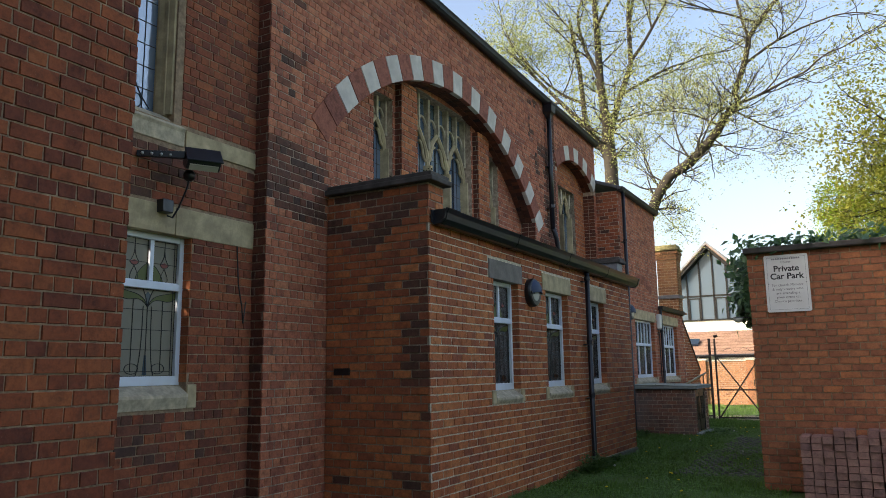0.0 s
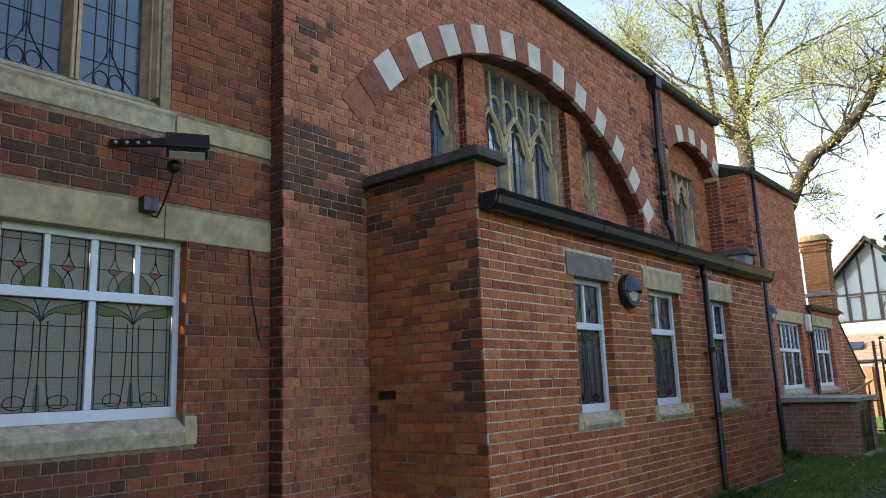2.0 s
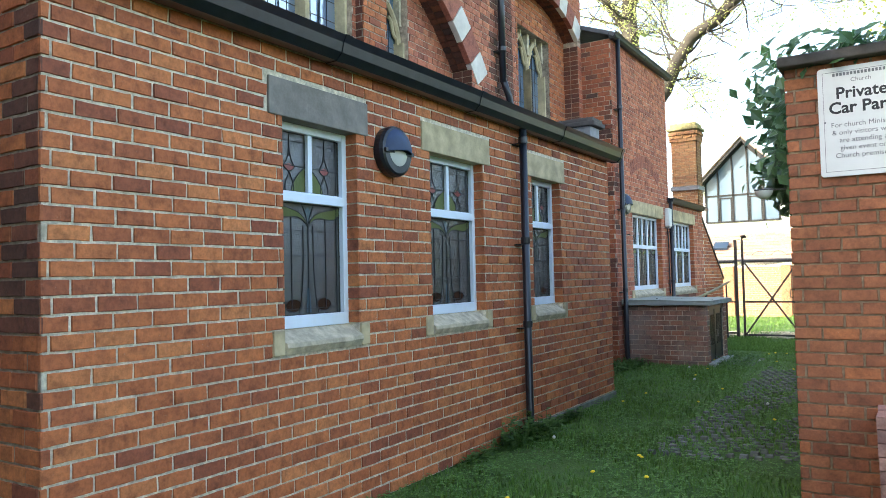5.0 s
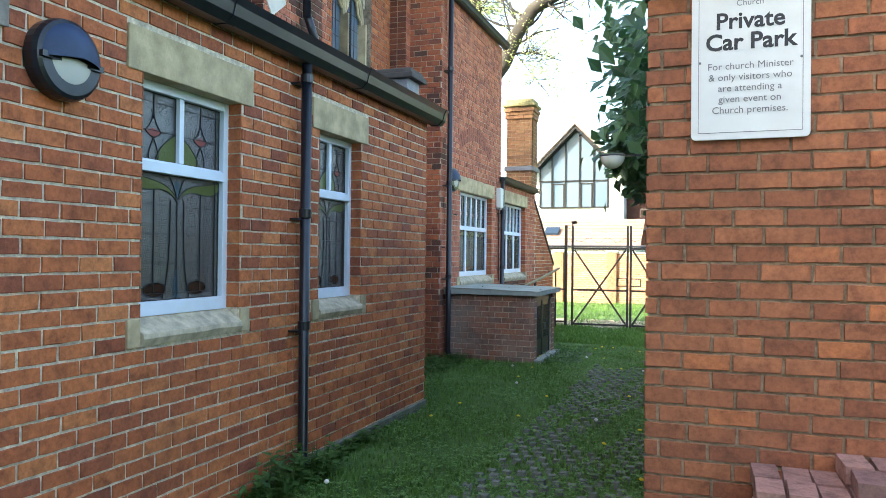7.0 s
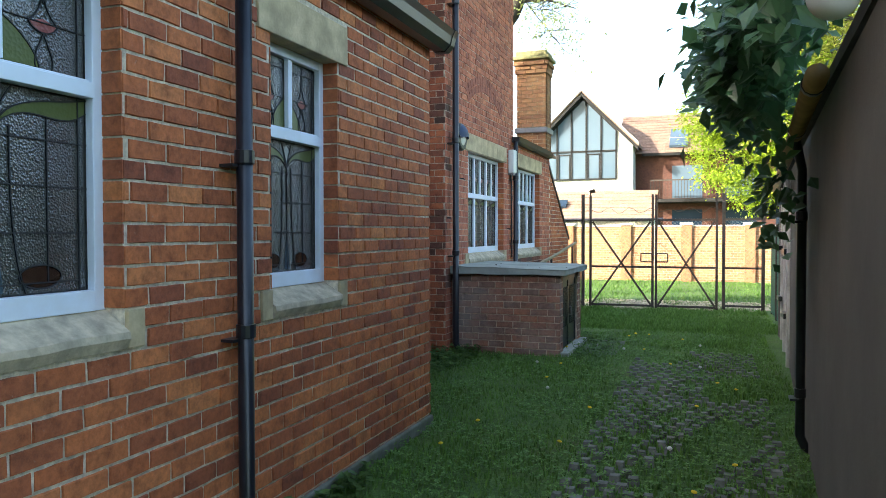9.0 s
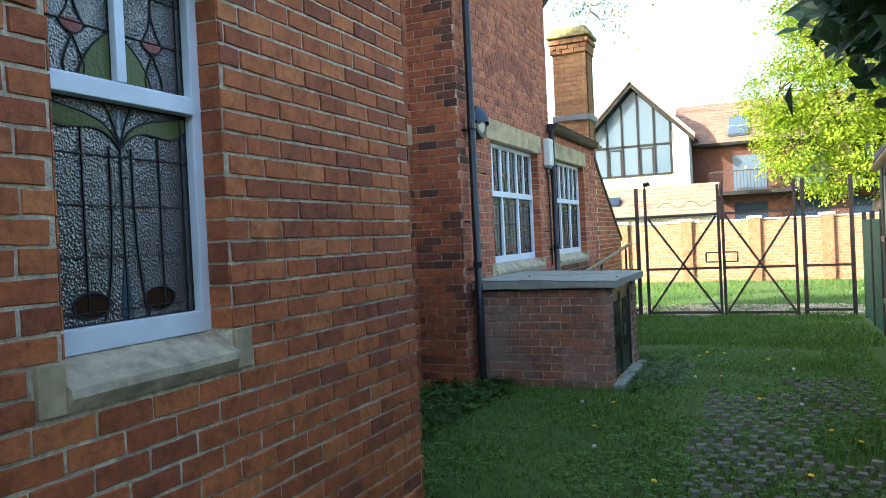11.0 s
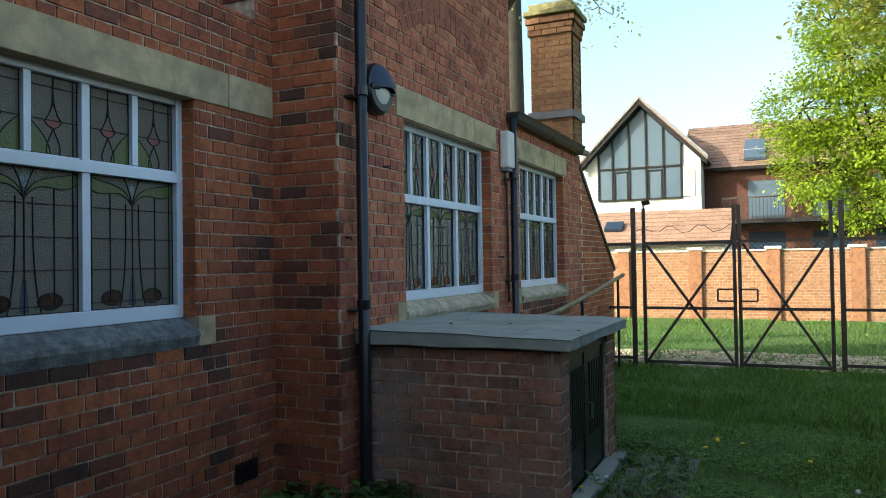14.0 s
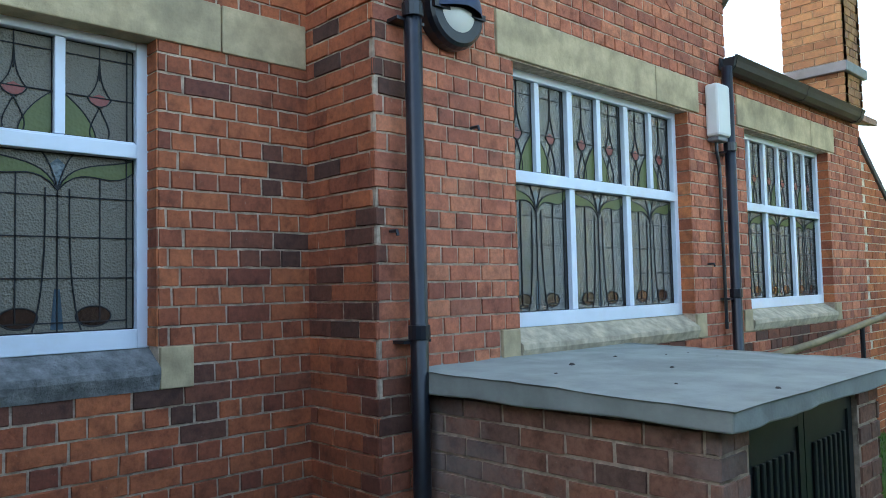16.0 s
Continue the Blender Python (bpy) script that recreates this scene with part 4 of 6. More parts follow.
def gutter(name, x, y0, y1, z, label, mat=None, big=1.0):
    prof = [(0.0, 0.10), (0.0, 0.02), (0.02, 0.0), (0.075, 0.0), (0.105, 0.03), (0.115, 0.07), (0.13, 0.10), (0.12, 0.10), (0.10, 0.06), (0.07, 0.015), (0.02, 0.015), (0.012, 0.10)]
    prof = [(d * big, h * big) for d, h in prof]
    ob = thing(name, label, "gutter", kind="structure")
    part("trough", Geo().prism([Vector((x + d, y0, z + h)) for d, h in prof], (0, y1 - y0, 0)), mat or GUTTER_BLACK, ob)
    n = max(2, int((y1 - y0) / 1.4))
    for i in range(n + 1):
        y = y0 + 0.06 + (y1 - y0 - 0.12) * i / n
        part("joint_collar", Geo().prism([Vector((x + d * 1.06 - 0.004, y - 0.03, z + h * 1.05 - 0.006)) for d, h in prof[:7] + prof[-1:]], (0, 0.06, 0)), mat or GUTTER_BLACK, ob)
    return ob


tagged(part("lead_upstand", Geo().box((XL, -0.30, 2.9), (-0.08, -0.005, 3.214)), LEAD, bevel=0.006), "grey lead upstand under the far coping", "flashing", kind="structure")
gutter("gutter_wing", 0.015, YN + 0.02, 0.10, 2.80, "black moulded gutter along the side wing, mossy rim", BLACK, 1.45)
part("fascia_board", Geo().box((0.002, YN + 0.29, 2.86), (0.014, 0.04, 2.96)), BLACK)
tagged(bpy.data.objects["fascia_board"], "black painted fascia board", "fascia", kind="structure")
gn = gutter("gutter_nave", 0.02, -12, 3.0, EAVES - 0.08, "dark gutter at the church eaves")
gn.matrix_basis = pose(-1.40, 0, 0, 0, 0, math.degrees(0.023))
gutter("gutter_tall_block", XF + 0.01, YT - 0.06, 6.32, 5.30, "dark gutter of the tall block")
gutter("gutter_lean_to", XF + 0.02, 6.10, 8.75, 2.84, "black gutter of the low wall with a buff edge")


def downpipe(x, y, z0, z1, r, collars, label, foot=True, top=None):
    ob = thing("downpipe", label, "downpipe", (x, y, z0))
    pts = [(0, 0, z1 - z0), (0, 0, 0.12)]
    if foot:
        pts += [(0.03, 0, 0.05), (0.09, 0, 0.01)]
    if top:
        pts = [(top[0], top[1], z1 - z0 + 0.22), (top[0], top[1], z1 - z0 + 0.16), *pts]
    part("pipe", Geo().tube(pts, r, 14), BLACK, ob, smooth=True)
    for z in collars:
        part("collar", Geo().tube([(0, 0, z - z0 - 0.03), (0, 0, z - z0 + 0.03)], r * 1.22, 14), BLACK, ob, bevel=0.003)
        part("bracket", Geo().box((-r * 2.2, -r * 2.0, z - z0 - 0.045), (-r * 0.3, r * 2.0, z - z0 - 0.032)), BLACK, ob)
    return ob


downpipe(0.085, -2.46, ground_z(0, -2.5), 2.82, 0.036, (1.02, 1.78, 2.70), "black cast-iron downpipe on the wing wall")
downpipe(XF + 0.085, 3.20, 0.0, 5.32, 0.038, (1.2, 2.55, 4.2), "black downpipe at the corner of the tall block")
downpipe(XF + 0.085, 6.08, 0.0, 2.86, 0.036, (1.3, 2.3), "black downpipe beside the low window")
hop = downpipe(-1.31, -0.12, 3.85, 6.15, 0.045, (4.4, 5.2), "black rainwater pipe with a hopper head", False)
part("hopper_head", Geo().lathe((0, 0, 2.25), Z, [(0, 0.05), (0.08, 0.08), (0.12, 0.14), (0.26, 0.15), (0.28, 0.17), (0.30, 0.17)], 4), BLACK, hop)
part("swan_neck", Geo().tube([(0, 0, 0.16), (0.02, 0.12, -0.05), (0.02, 0.18, -0.2), (0.02, 0.18, -0.45)], 0.045, 12), BLACK, hop, smooth=True)
for i in range(2):
    part("thin_waste_pipe", Geo().tube([(0, 0.12, -0.6 + 0.0), (0, 0.12, -0.2)], 0.02, 8), BLACK, hop)


# ---- lamps ----
LAMP_GLASS = plain_mat("opal_lamp_glass", (0.62, 0.62, 0.58), 0.25, 0, 0.05, 3, 30, 0.05)
HOOD = plain_mat("blue_black_lamp_hood", (0.014, 0.032, 0.080), 0.55, 0, 0.3, 10, 60, 0.2)


def half_dome(r, depth, a0, a1, n=16, k=7):
    g = Geo()
    for i in range(k + 1):
        t = i / k * math.pi / 2
        for j in range(n + 1):
            a = a0 + (a1 - a0) * j / n
            g.v.append((0.03 + depth * math.sin(t), r * math.cos(t) * math.cos(a), r * math.cos(t) * math.sin(a)))
    for i in range(k):
        for j in range(n):
            q = i * (n + 1) + j
            g.f.append((q, q + 1, q + n + 2, q + n + 1))
    return g


def bulkhead_lamp(x, y, z, r, label):
    ob = thing("bulkhead_lamp", label, "wall lamp", (x, y, z), "round wall lamps")
    part("backplate", Geo().lathe((0, 0, 0), X, [(0, r), (0.05, r * 1.02), (0.075, r * 0.97), (0.085, r * 0.88)], 32), BLACK, ob, "black round body", smooth=False)
    part("hood", half_dome(r * 0.99, 0.12, radians(-6), radians(186)), HOOD, ob, "blue-black eyelid hood", smooth=True)
    part("diffuser", half_dome(r * 0.84, 0.08, radians(186), radians(354)), LAMP_GLASS, ob, "opal glass half", smooth=True)
    part("hood_rim", Geo().box((0.04, -r * 0.93, -0.022), (0.10, r * 0.93, 0.004)), BLACK, ob)
    return ob


bulkhead_lamp(0.006, -4.43, 2.335, 0.175, "round black bulkhead lamp with a half hood on brick")
bulkhead_lamp(XF + 0.006, 3.47, 2.62, 0.17, "round bulkhead lamp behind a downpipe")


def floodlight():
    ob = thing("floodlight", "black floodlight with sensor and cable on the bay wall", "floodlight", (XB, -8.78, 3.08))
    tilt = pose(0.30, 0.05, 0.07, 0, 34, -30)

    def turned(g):
        g.v = [tuple(tilt @ Vector(v)) for v in g.v]
        return g

    body = [(-0.09, -0.03), (-0.07, 0.05), (0.02, 0.085), (0.14, 0.055), (0.15, 0.02), (0.12, -0.05), (-0.02, -0.075)]
    part("housing", turned(Geo().prism([(x, -0.135, z) for x, z in body], (0, 0.27, 0))), BLACK, ob, bevel=0.012)
    part("hood", turned(Geo().prism([(-0.02, -0.145, 0.082), (0.17, -0.145, 0.045), (0.17, -0.145, 0.058), (-0.02, -0.145, 0.096)], (0, 0.29, 0))), BLACK, ob, "projecting black hood", 0.004)
    part("lamp_glass", turned(Geo().prism([(0.148, -0.115, 0.012), (0.123, -0.115, -0.045), (0.129, -0.115, -0.048), (0.154, -0.115, 0.009)], (0, 0.23, 0))), LAMP_GLASS, ob, "dull pale front glass")
    for i in range(5):
        part("cooling_fin", turned(Geo().box((-0.105, -0.11 + i * 0.05, -0.02), (-0.085, -0.10 + i * 0.05, 0.045))), BLACK, ob)
    part("bracket_arm", Geo().prism([(0.005, -0.34, 0.05), (0.24, -0.06, 0.06), (0.24, -0.06, 0.12), (0.005, -0.34, 0.10)], (0.02, -0.03, 0)), BLACK, ob, bevel=0.004)
    part("sensor", Geo().lathe((0.22, 0.0, -0.02), (0, 0, -1), [(0, 0.035), (0.03, 0.05), (0.07, 0.045), (0.09, 0.02)], 14), BLACK, ob, smooth=True)
    part("junction_box", Geo().box((0.005, -0.14, -0.37), (0.09, -0.03, -0.26)), BLACK, ob, bevel=0.008)
    part("cable", Geo().tube([(0.22, 0, -0.10), (0.21, -0.01, -0.17), (0.16, -0.04, -0.33), (0.10, -0.05, -0.41), (0.05, -0.06, -0.39)], 0.008, 6), BLACK, ob)
    for i in range(4):
        part("steel_bolt", Geo().lathe((0.045 + i * 0.045, -0.33 + i * 0.055, 0.078), (0.8, -0.6, 0), [(0, 0.013), (0.02, 0.012), (0.026, 0.006)], 8), PALE_STEEL, ob)


PALE_STEEL = plain_mat("bright_zinc", (0.62, 0.63, 0.64), 0.35, 0.6, 0.1)
floodlight()


# air bricks in the wing's end wall, small wall lugs, loose cable
for x, z in ((-1.02, 1.40),):
    v = thing("air_brick", "dark cast-iron air brick in the end wall", "air vent", (x, YN - 0.006, z))
    part("vent_plate", Geo().box((-0.10, -0.008, -0.035), (0.10, 0.0, 0.035)), BLACK, v)
    for i in range(8):
        part("vent_bar", Geo().box((-0.09 + i * 0.024, -0.012, -0.03), (-0.082 + i * 0.024, -0.0081, 0.03)), BLACK, v)
for y, z in ((3.62, 2.12), (3.12, 1.62), (5.85, 1.5)):
    l = part("wall_lug", Geo().tube([(XF - 0.01, y, z), (XF + 0.05, y, z), (XF + 0.055, y, z - 0.02)], 0.008, 6), BLACK)
    tagged(l, "small rusty iron lug in the brickwork", "wall lug")
c = part("loose_cable", Geo().tube([(XB + 0.02, -8.02, 2.55), (XB + 0.03, -8.0, 2.2), (XB + 0.05, -7.97, 2.0), (XB + 0.03, -7.93, 1.85), (XB + 0.03, -7.9, 2.05)], 0.006, 6), BLACK)
tagged(c, "thin black cable hanging against brick", "cable")

# ---- brick store with metal doors ----
MOSSY = plain_mat("mossy_slab", (0.14, 0.145, 0.12), 0.95, 0, 0.4, 9, 60, 0.6, 0.004, (0.07, 0.09, 0.035))


def meter_store():
    x0, x1, y0, y1, h = XF + 0.012, 0.35, 3.28, 4.70, 0.93
    w1 = wall("wall_store_front", (0, y0, 0), X, -Y, x0, x1, -0.03, h, (), 0.12, "weathered patchy brick side of a low store", material=BRICK_BOX, mortar=MORTAR_FINE, parts=(x0, x1, 0, h))
    w2 = wall("wall_store_back", (0, y1, 0), X, Y, x0, x1 - 0.001, -0.1, h, (), 0.12, "brick back of the low store", material=BRICK_BOX)
    w3 = wall("wall_store_side", (x1, 0, 0), Y, X, y0 + 0.001, y1 - 0.001, -0.1, h, [rect_block(y0 + 0.19, y1 - 0.24, -0.2, 2)], 0.11, "weathered brick piers beside metal doors", material=BRICK_BOX, mortar=MORTAR_FINE)
    g = Geo()
    n = 20
    for i in range(n + 1):
        for j in range(n + 1):
            x, y = x0 - 0.01 + (x1 + 0.09 - x0) * i / n, y0 - 0.06 + (y1 - y0 + 0.16) * j / n
            g.v.append((x, y, 1.045 - 0.03 * i / n + 0.005 * noise.noise((x * 3, y * 3, 1)) - (0.004 * (0.5 + noise.noise((x * 8, y * 8, 5))) if i in (0, n) or j in (0, n) else 0)))
    for i in range(n):
        for j in range(n):
            a = i * (n + 1) + j
            g.f.append((a, a + n + 1, a + n + 2, a + 1))
    rim = [i * (n + 1) for i in range(n + 1)] + [n * (n + 1) + j for j in range(1, n + 1)] + [i * (n + 1) + n for i in range(n - 1, -1, -1)] + [j for j in range(n - 1, 0, -1)]
    k = len(g.v)
    for r in rim:
        x, y, z = g.v[r]
        g.v.append((x + 0.014 * noise.noise((x * 7, y * 7, 4)), y + 0.012 * noise.noise((x * 6, y * 6, 2)), 0.932 + 0.014 * (1 + noise.noise((x * 4, y * 4, 7)))))
    for q in range(len(rim)):
        a, b = rim[q], rim[(q + 1) % len(rim)]
        g.f.append((a, b, k + (q + 1) % len(rim), k + q))
    g.f.append(tuple(range(k, k + len(rim))))
    tagged(part("roof_slab", g, CEMENT, bevel=0.008), "grey cement roof slab over the brick store", "slab", kind="structure")
    rd = random.Random(8)
    for i in range(9):
        x, y, q = rd.uniform(x0 + 0.3, x1), rd.uniform(y0 + 0.2, y1 - 0.1), rd.uniform(0.006, 0.014)
        stone = part("pebble", Geo().lathe((x, y, 1.045 - 0.03 * (x - x0) / (x1 - x0) - 0.004), Z, [(0, q * 0.7), (q * 0.5, q), (q, q * 0.5)], 7), COPING)
        tagged(stone, "small dark pebble on the cement slab", "pebble", group="pebbles on the slab")
    doors = thing("metal_doors", "pair of black ribbed metal doors in the store", "door", (x1 - 0.03, (y0 + y1) / 2, 0), kind="structure")
    DOOR = plain_mat("dark_green_door_paint", (0.013, 0.019, 0.020), 0.4, 0, 0.3, 8, 50, 0.2)
    wd = (y1 - 0.24 - y0 - 0.19) / 2
    for s in (-1, 1):
        c = s * wd / 2 - 0.025
        leaf = part("door_leaf", Geo().box((-0.02, c - wd / 2 + 0.004, 0.06), (0.0, c + wd / 2 - 0.004, 0.92)), DOOR, doors)
        for i in range(7):
            y = c - wd * 0.3 + wd * 0.6 * i / 6
            part("rib", Geo().box((0.0, y - 0.012, 0.30), (0.014, y + 0.012, 0.78)), DOOR, leaf, bevel=0.004)
        g = Geo()
        for a, b, q, e in ((c - wd / 2 + 0.004, c - wd / 2 + 0.05, 0.06, 0.92), (c + wd / 2 - 0.05, c + wd / 2 - 0.004, 0.06, 0.92)):
            g.box((0, a, q), (0.010, b, e))
        g.box((0, c - wd / 2 + 0.051, 0.86), (0.010, c + wd / 2 - 0.051, 0.92))
        part("door_stile", g, DOOR, leaf)
    part("handle", Geo().tube([(0.0, 0.02, 0.52), (0.035, 0.02, 0.52), (0.035, 0.02, 0.42), (0.0, 0.02, 0.42)], 0.008, 8), LEAD, doors, "steel pull handle")
    g = Geo().box((x1 - 0.02, y0 + 0.0, -0.05), (x1 + 0.10, y1, 0.05))
    tagged(part("threshold", g, CEMENT, bevel=0.01), "worn concrete threshold", "threshold", kind="structure")
    r = random.Random(3)
    for i in range(3):
        for j in range(2):
            x, y = x1 + 0.13 + 0.24 * j, 3.62 + 0.42 * i
            s = part("paving_slab", Geo().box((x + r.uniform(0, .02), y, ground_z(x, y) - 0.03), (x + 0.22, y + 0.4, ground_z(x, y) + 0.012)), MOSSY, bevel=0.012)
            tagged(s, "mossy grey paving slab in grass", "paving slab", group="slabs beside the store")


meter_store()

g = thing("meter_cabinet", "white plastic meter cabinet with cable on brick", "meter cabinet", (XF + 0.008, 5.98, 2.36))
PLASTIC = plain_mat("off_white_plastic", (0.66, 0.67, 0.64), 0.4, 0, 0.05)
part("cover", Geo().box((0, -0.09, 0), (0.10, 0.09, 0.36)), PLASTIC, g, bevel=0.02)
part("base", Geo().box((0, -0.07, -0.03), (0.08, 0.07, -0.001)), LEAD, g, bevel=0.006)
part("cable", Geo().tube([(0.03, 0.0, -0.03), (0.03, 0.0, -0.09), (0.03, 0.03, -0.2), (0.03, 0.04, -1.3)], 0.012, 8), BLACK, g)
g = thing("air_brick", "dark square air vent low in the wall", "air vent", (XL + 0.008, 2.75, 0.215))
part("vent_plate", Geo().box((0, -0.10, -0.06), (0.008, 0.10, 0.06)), BLACK, g)
for i in range(5):
    part("vent_slat", Geo().box((0.008, -0.09, -0.05 + i * 0.023), (0.014, 0.09, -0.042 + i * 0.023)), BLACK, g)
g = Geo().box((XL + 0.12, 1.80, -0.02), (XL + 0.26, 1.90, 0.16))
tagged(part("concrete_marker", g, CEMENT, bevel=0.012), "small pale concrete marker block in the nettles", "marker block")
tagged(part("plinth", Geo().box((0.0, -2.9, -0.05), (0.035, -0.003, 0.075)), MOSSY, bevel=0.012), "thin cement plinth at the wall foot", "plinth", kind="structure")

# raking end wall beyond the low window
g = Geo().prism([Vector((XF, 9.003, -0.2)), Vector((XF, 11.0, -0.2)), Vector((XF, 11.0, 1.35)), Vector((XF, 9.003, 2.70))], (-0.25, 0, 0))
rake = part("wall_raking_end", g, MORTAR)
tagged(rake, "raking red brick end wall with a dark edge", "wall", kind="structure")
g = Geo()
rr = random.Random(5)
for k in range(-2, 35):
    za, zb = k * COURSE + 0.005, (k + 1) * COURSE - 0.005
    end = min(11.0, 9.0 + (2.70 - zb) / 1.35 * 2.0)
    y = 9.0 + (0.1 if k % 2 else 0)
    while y < end - 0.03:
        e = min(end, y + STRETCH)
        d = 0.006 + rr.uniform(-0.002, 0.002)
        g.prism([Vector((XF + d, y, za)), Vector((XF + d, e, za)), Vector((XF + d, e, zb)), Vector((XF + d, y, zb))], (-0.012, 0, 0))
        y = e + JOINT
part("brick_courses", g, BRICK, rake, kind="stuff")
g = Geo().prism([Vector((XF + 0.03, 8.95, 2.74)), Vector((XF + 0.03, 11.05, 1.33)), Vector((XF + 0.03, 11.05, 1.27)), Vector((XF + 0.03, 8.95, 2.66))], (-0.3, 0, 0))
tagged(part("raking_coping", g, COPING, bevel=0.008), "dark raking coping", "coping", kind="structure")
RAIL = plain_mat("weathered_buff_rail", (0.22, 0.17, 0.09), 0.5, 0, 0.35, 8)
g = thing("handrail", "buff weathered handrail sloping beside the wall", "handrail", (-0.72, 5.6, 0))
part("rail", Geo().tube([(0, 0, 0.84), (0, 1.4, 0.91), (0, 3.0, 1.04), (0, 4.9, 1.22)], 0.028, 10), RAIL, g, smooth=True)
for y, z in ((0.4, 0.85), (2.4, 0.98), (4.5, 1.17)):
    part("rail_post", Geo().tube([(0, y, -0.2), (0, y, z)], 0.02, 8), BLACK, g)


# chimney
LICHEN = plain_mat("lichen_crust", (0.30, 0.27, 0.12), 0.95, 0, 0.4, 18, 60, 1.0, 0.02, (0.10, 0.09, 0.05))


def chimney():
    ob = thing("chimney", "orange brick chimney with corbelled cap", "chimney", (-1.26, 8.95, 2.98), kind="structure")
    g, m = Geo(), Geo().box((-0.27, -0.24, 0), (0.27, 0.24, 1.75))
    part("core", m, MORTAR, ob)
    r = random.Random(11)
    k = 0
    while k * COURSE < 1.72:
        z0, z1 = k * COURSE + 0.005, (k + 1) * COURSE - 0.005
        out = 0.28 + (0.03 if k in (19, 20) else 0.055 if k == 21 else 0)
        off = 0 if k % 2 else 0.1
        x = -out - off
        while x < out:
            a, b = max(-out, x), min(out, x + STRETCH)
            if b - a > 0.03:
                g.box((a, -out + 0.03, z0), (b, -out + 0.12, z1))
                g.box((a, out - 0.12, z0), (b, out - 0.03, z1))
                g.box((out - 0.09, a * 0.82 + 0.001, z0), (out, b * 0.82 - 0.006, z1))
            x += STRETCH + JOINT
        k += 1
    part("brick_courses", g, piece_mat("tawny_chimney_brick", ((0.0, (0.24, 0.11, 0.05)), (0.5, (0.37, 0.20, 0.09)), (1.0, (0.30, 0.14, 0.065))), amount=0.4), ob, kind="stuff")
    part("cap", Geo().box((-0.36, -0.33, 1.751), (0.36, 0.33, 1.82)).box((-0.30, -0.27, 1.8201), (0.30, 0.27, 1.92)), LICHEN, ob, "lichen-covered cap", 0.015)
    part("flashing", Geo().box((-0.32, -0.29, 0.36), (0.32, 0.29, 0.46)), LEAD, ob, "lead flashing", 0.01)


chimney()

# ---- garage: brick end with sign, rendered side ----
WX = lambda y: 2.595 + 0.055 * y  # noqa: E731
g = Geo().prism([Vector((WX(-3.15), -3.15, -0.1)), Vector((WX(3.4), 3.4, -0.1)), Vector((WX(3.4), 3.4, 2.10)), Vector((WX(-3.15), -3.15, 2.10))], (0.25, 0, 0))
tagged(part("wall_garage_side", g, RENDER), "dull grey cement-rendered garage wall", "wall", kind="structure")
PALE = plain_mat("flaking_white_paint", (0.50, 0.49, 0.46), 0.8, 0, 0.12, 6, 40, 0.4, 0.003, (0.25, 0.23, 0.2))
g = Geo().prism([Vector((WX(3.4), 3.405, -0.2)), Vector((WX(6.2), 6.2, -0.2)), Vector((WX(6.2), 6.2, 2.10)), Vector((WX(3.4), 3.405, 2.10))], (0.2, 0, 0))
doors = part("door_1", g, PALE)
tagged(doors, "flaking white wooden garage doors with black hinges", "door", kind="structure")
for y in (3.5, 4.75, 6.0):
    part("door_frame_post", Geo().box((WX(y) - 0.03, y - 0.05, -0.2), (WX(y) + 0.02, y + 0.05, 2.05)), PALE, doors, bevel=0.006)
for y in (3.62, 5.9):
    for z in (0.5, 1.2):
        part("hinge", Geo().box((WX(y) - 0.06, y - 0.05, z), (WX(y) - 0.01, y + 0.25, z + 0.06)), BLACK, doors, bevel=0.004)
slope("roof_garage", [(2.43, -3.14, 2.20), (2.84, 6.3, 2.20), (8, 6.3, 3.0), (8, -3.14, 2.70)], 0.06, SLATE, "dark low garage roof")
g = Geo().box((7.9, -3.1, 0), (8.1, 6.2, 2.7)).box((2.9, 6.21, -0.2), (8.1, 6.4, 2.2))
tagged(part("wall_garage_back", g, RENDER), "plain rendered garage back wall", "wall", kind="structure")
OCHRE = plain_mat("ochre_gutter", (0.30, 0.20, 0.07), 0.45, 0, 0.3, 8)
gt = thing("garage_gutter", "ochre half-round garage gutter with brackets", "gutter", (0, 0, 0), kind="structure")
part("trough", Geo().tube([(WX(-2.0) - 0.10, -2.0, 2.06), (WX(6.2) - 0.10, 6.2, 2.04)], 0.045, 12), OCHRE, gt, smooth=True)
for i in range(6):
    y = -1.8 + i * 1.5
    part("bracket", Geo().tube([(WX(y) - 0.10, y - 0.02, 2.06), (WX(y) - 0.10, y + 0.02, 2.06)], 0.051, 12), BLACK, gt)
p = downpipe(WX(0.1) - 0.05, 0.1, 0, 1.85, 0.03, (0.4, 1.55), "black downpipe on the rendered garage wall", True, (-0.05, -0.15))
tagged(part("pier_coping", Geo().box((2.385, -3.54, 2.723), (8.1, -3.1, 2.79)), COPING, bevel=0.012), "dark coping under ivy", "coping", kind="structure")
lamp = thing("eaves_lamp", "half-round white lamp under a black cap in ivy", "wall lamp", (2.255, -3.36, 1.975))
dome = half_dome(0.056, 0.05, radians(180), radians(360), 20, 8)
dome.v = [(y, -x + 0.03, z) for x, y, z in dome.v]
part("diffuser", dome, LAMP_GLASS, lamp, "white half-round diffuser", smooth=True)
part("cap", Geo().box((-0.058, -0.03, 0.0), (0.058, 0.03, 0.012)), BLACK, lamp, bevel=0.004)
part("stem", Geo().box((0.05, 0.015, 0.002), (0.13, 0.025, 0.010)), BLACK, lamp)


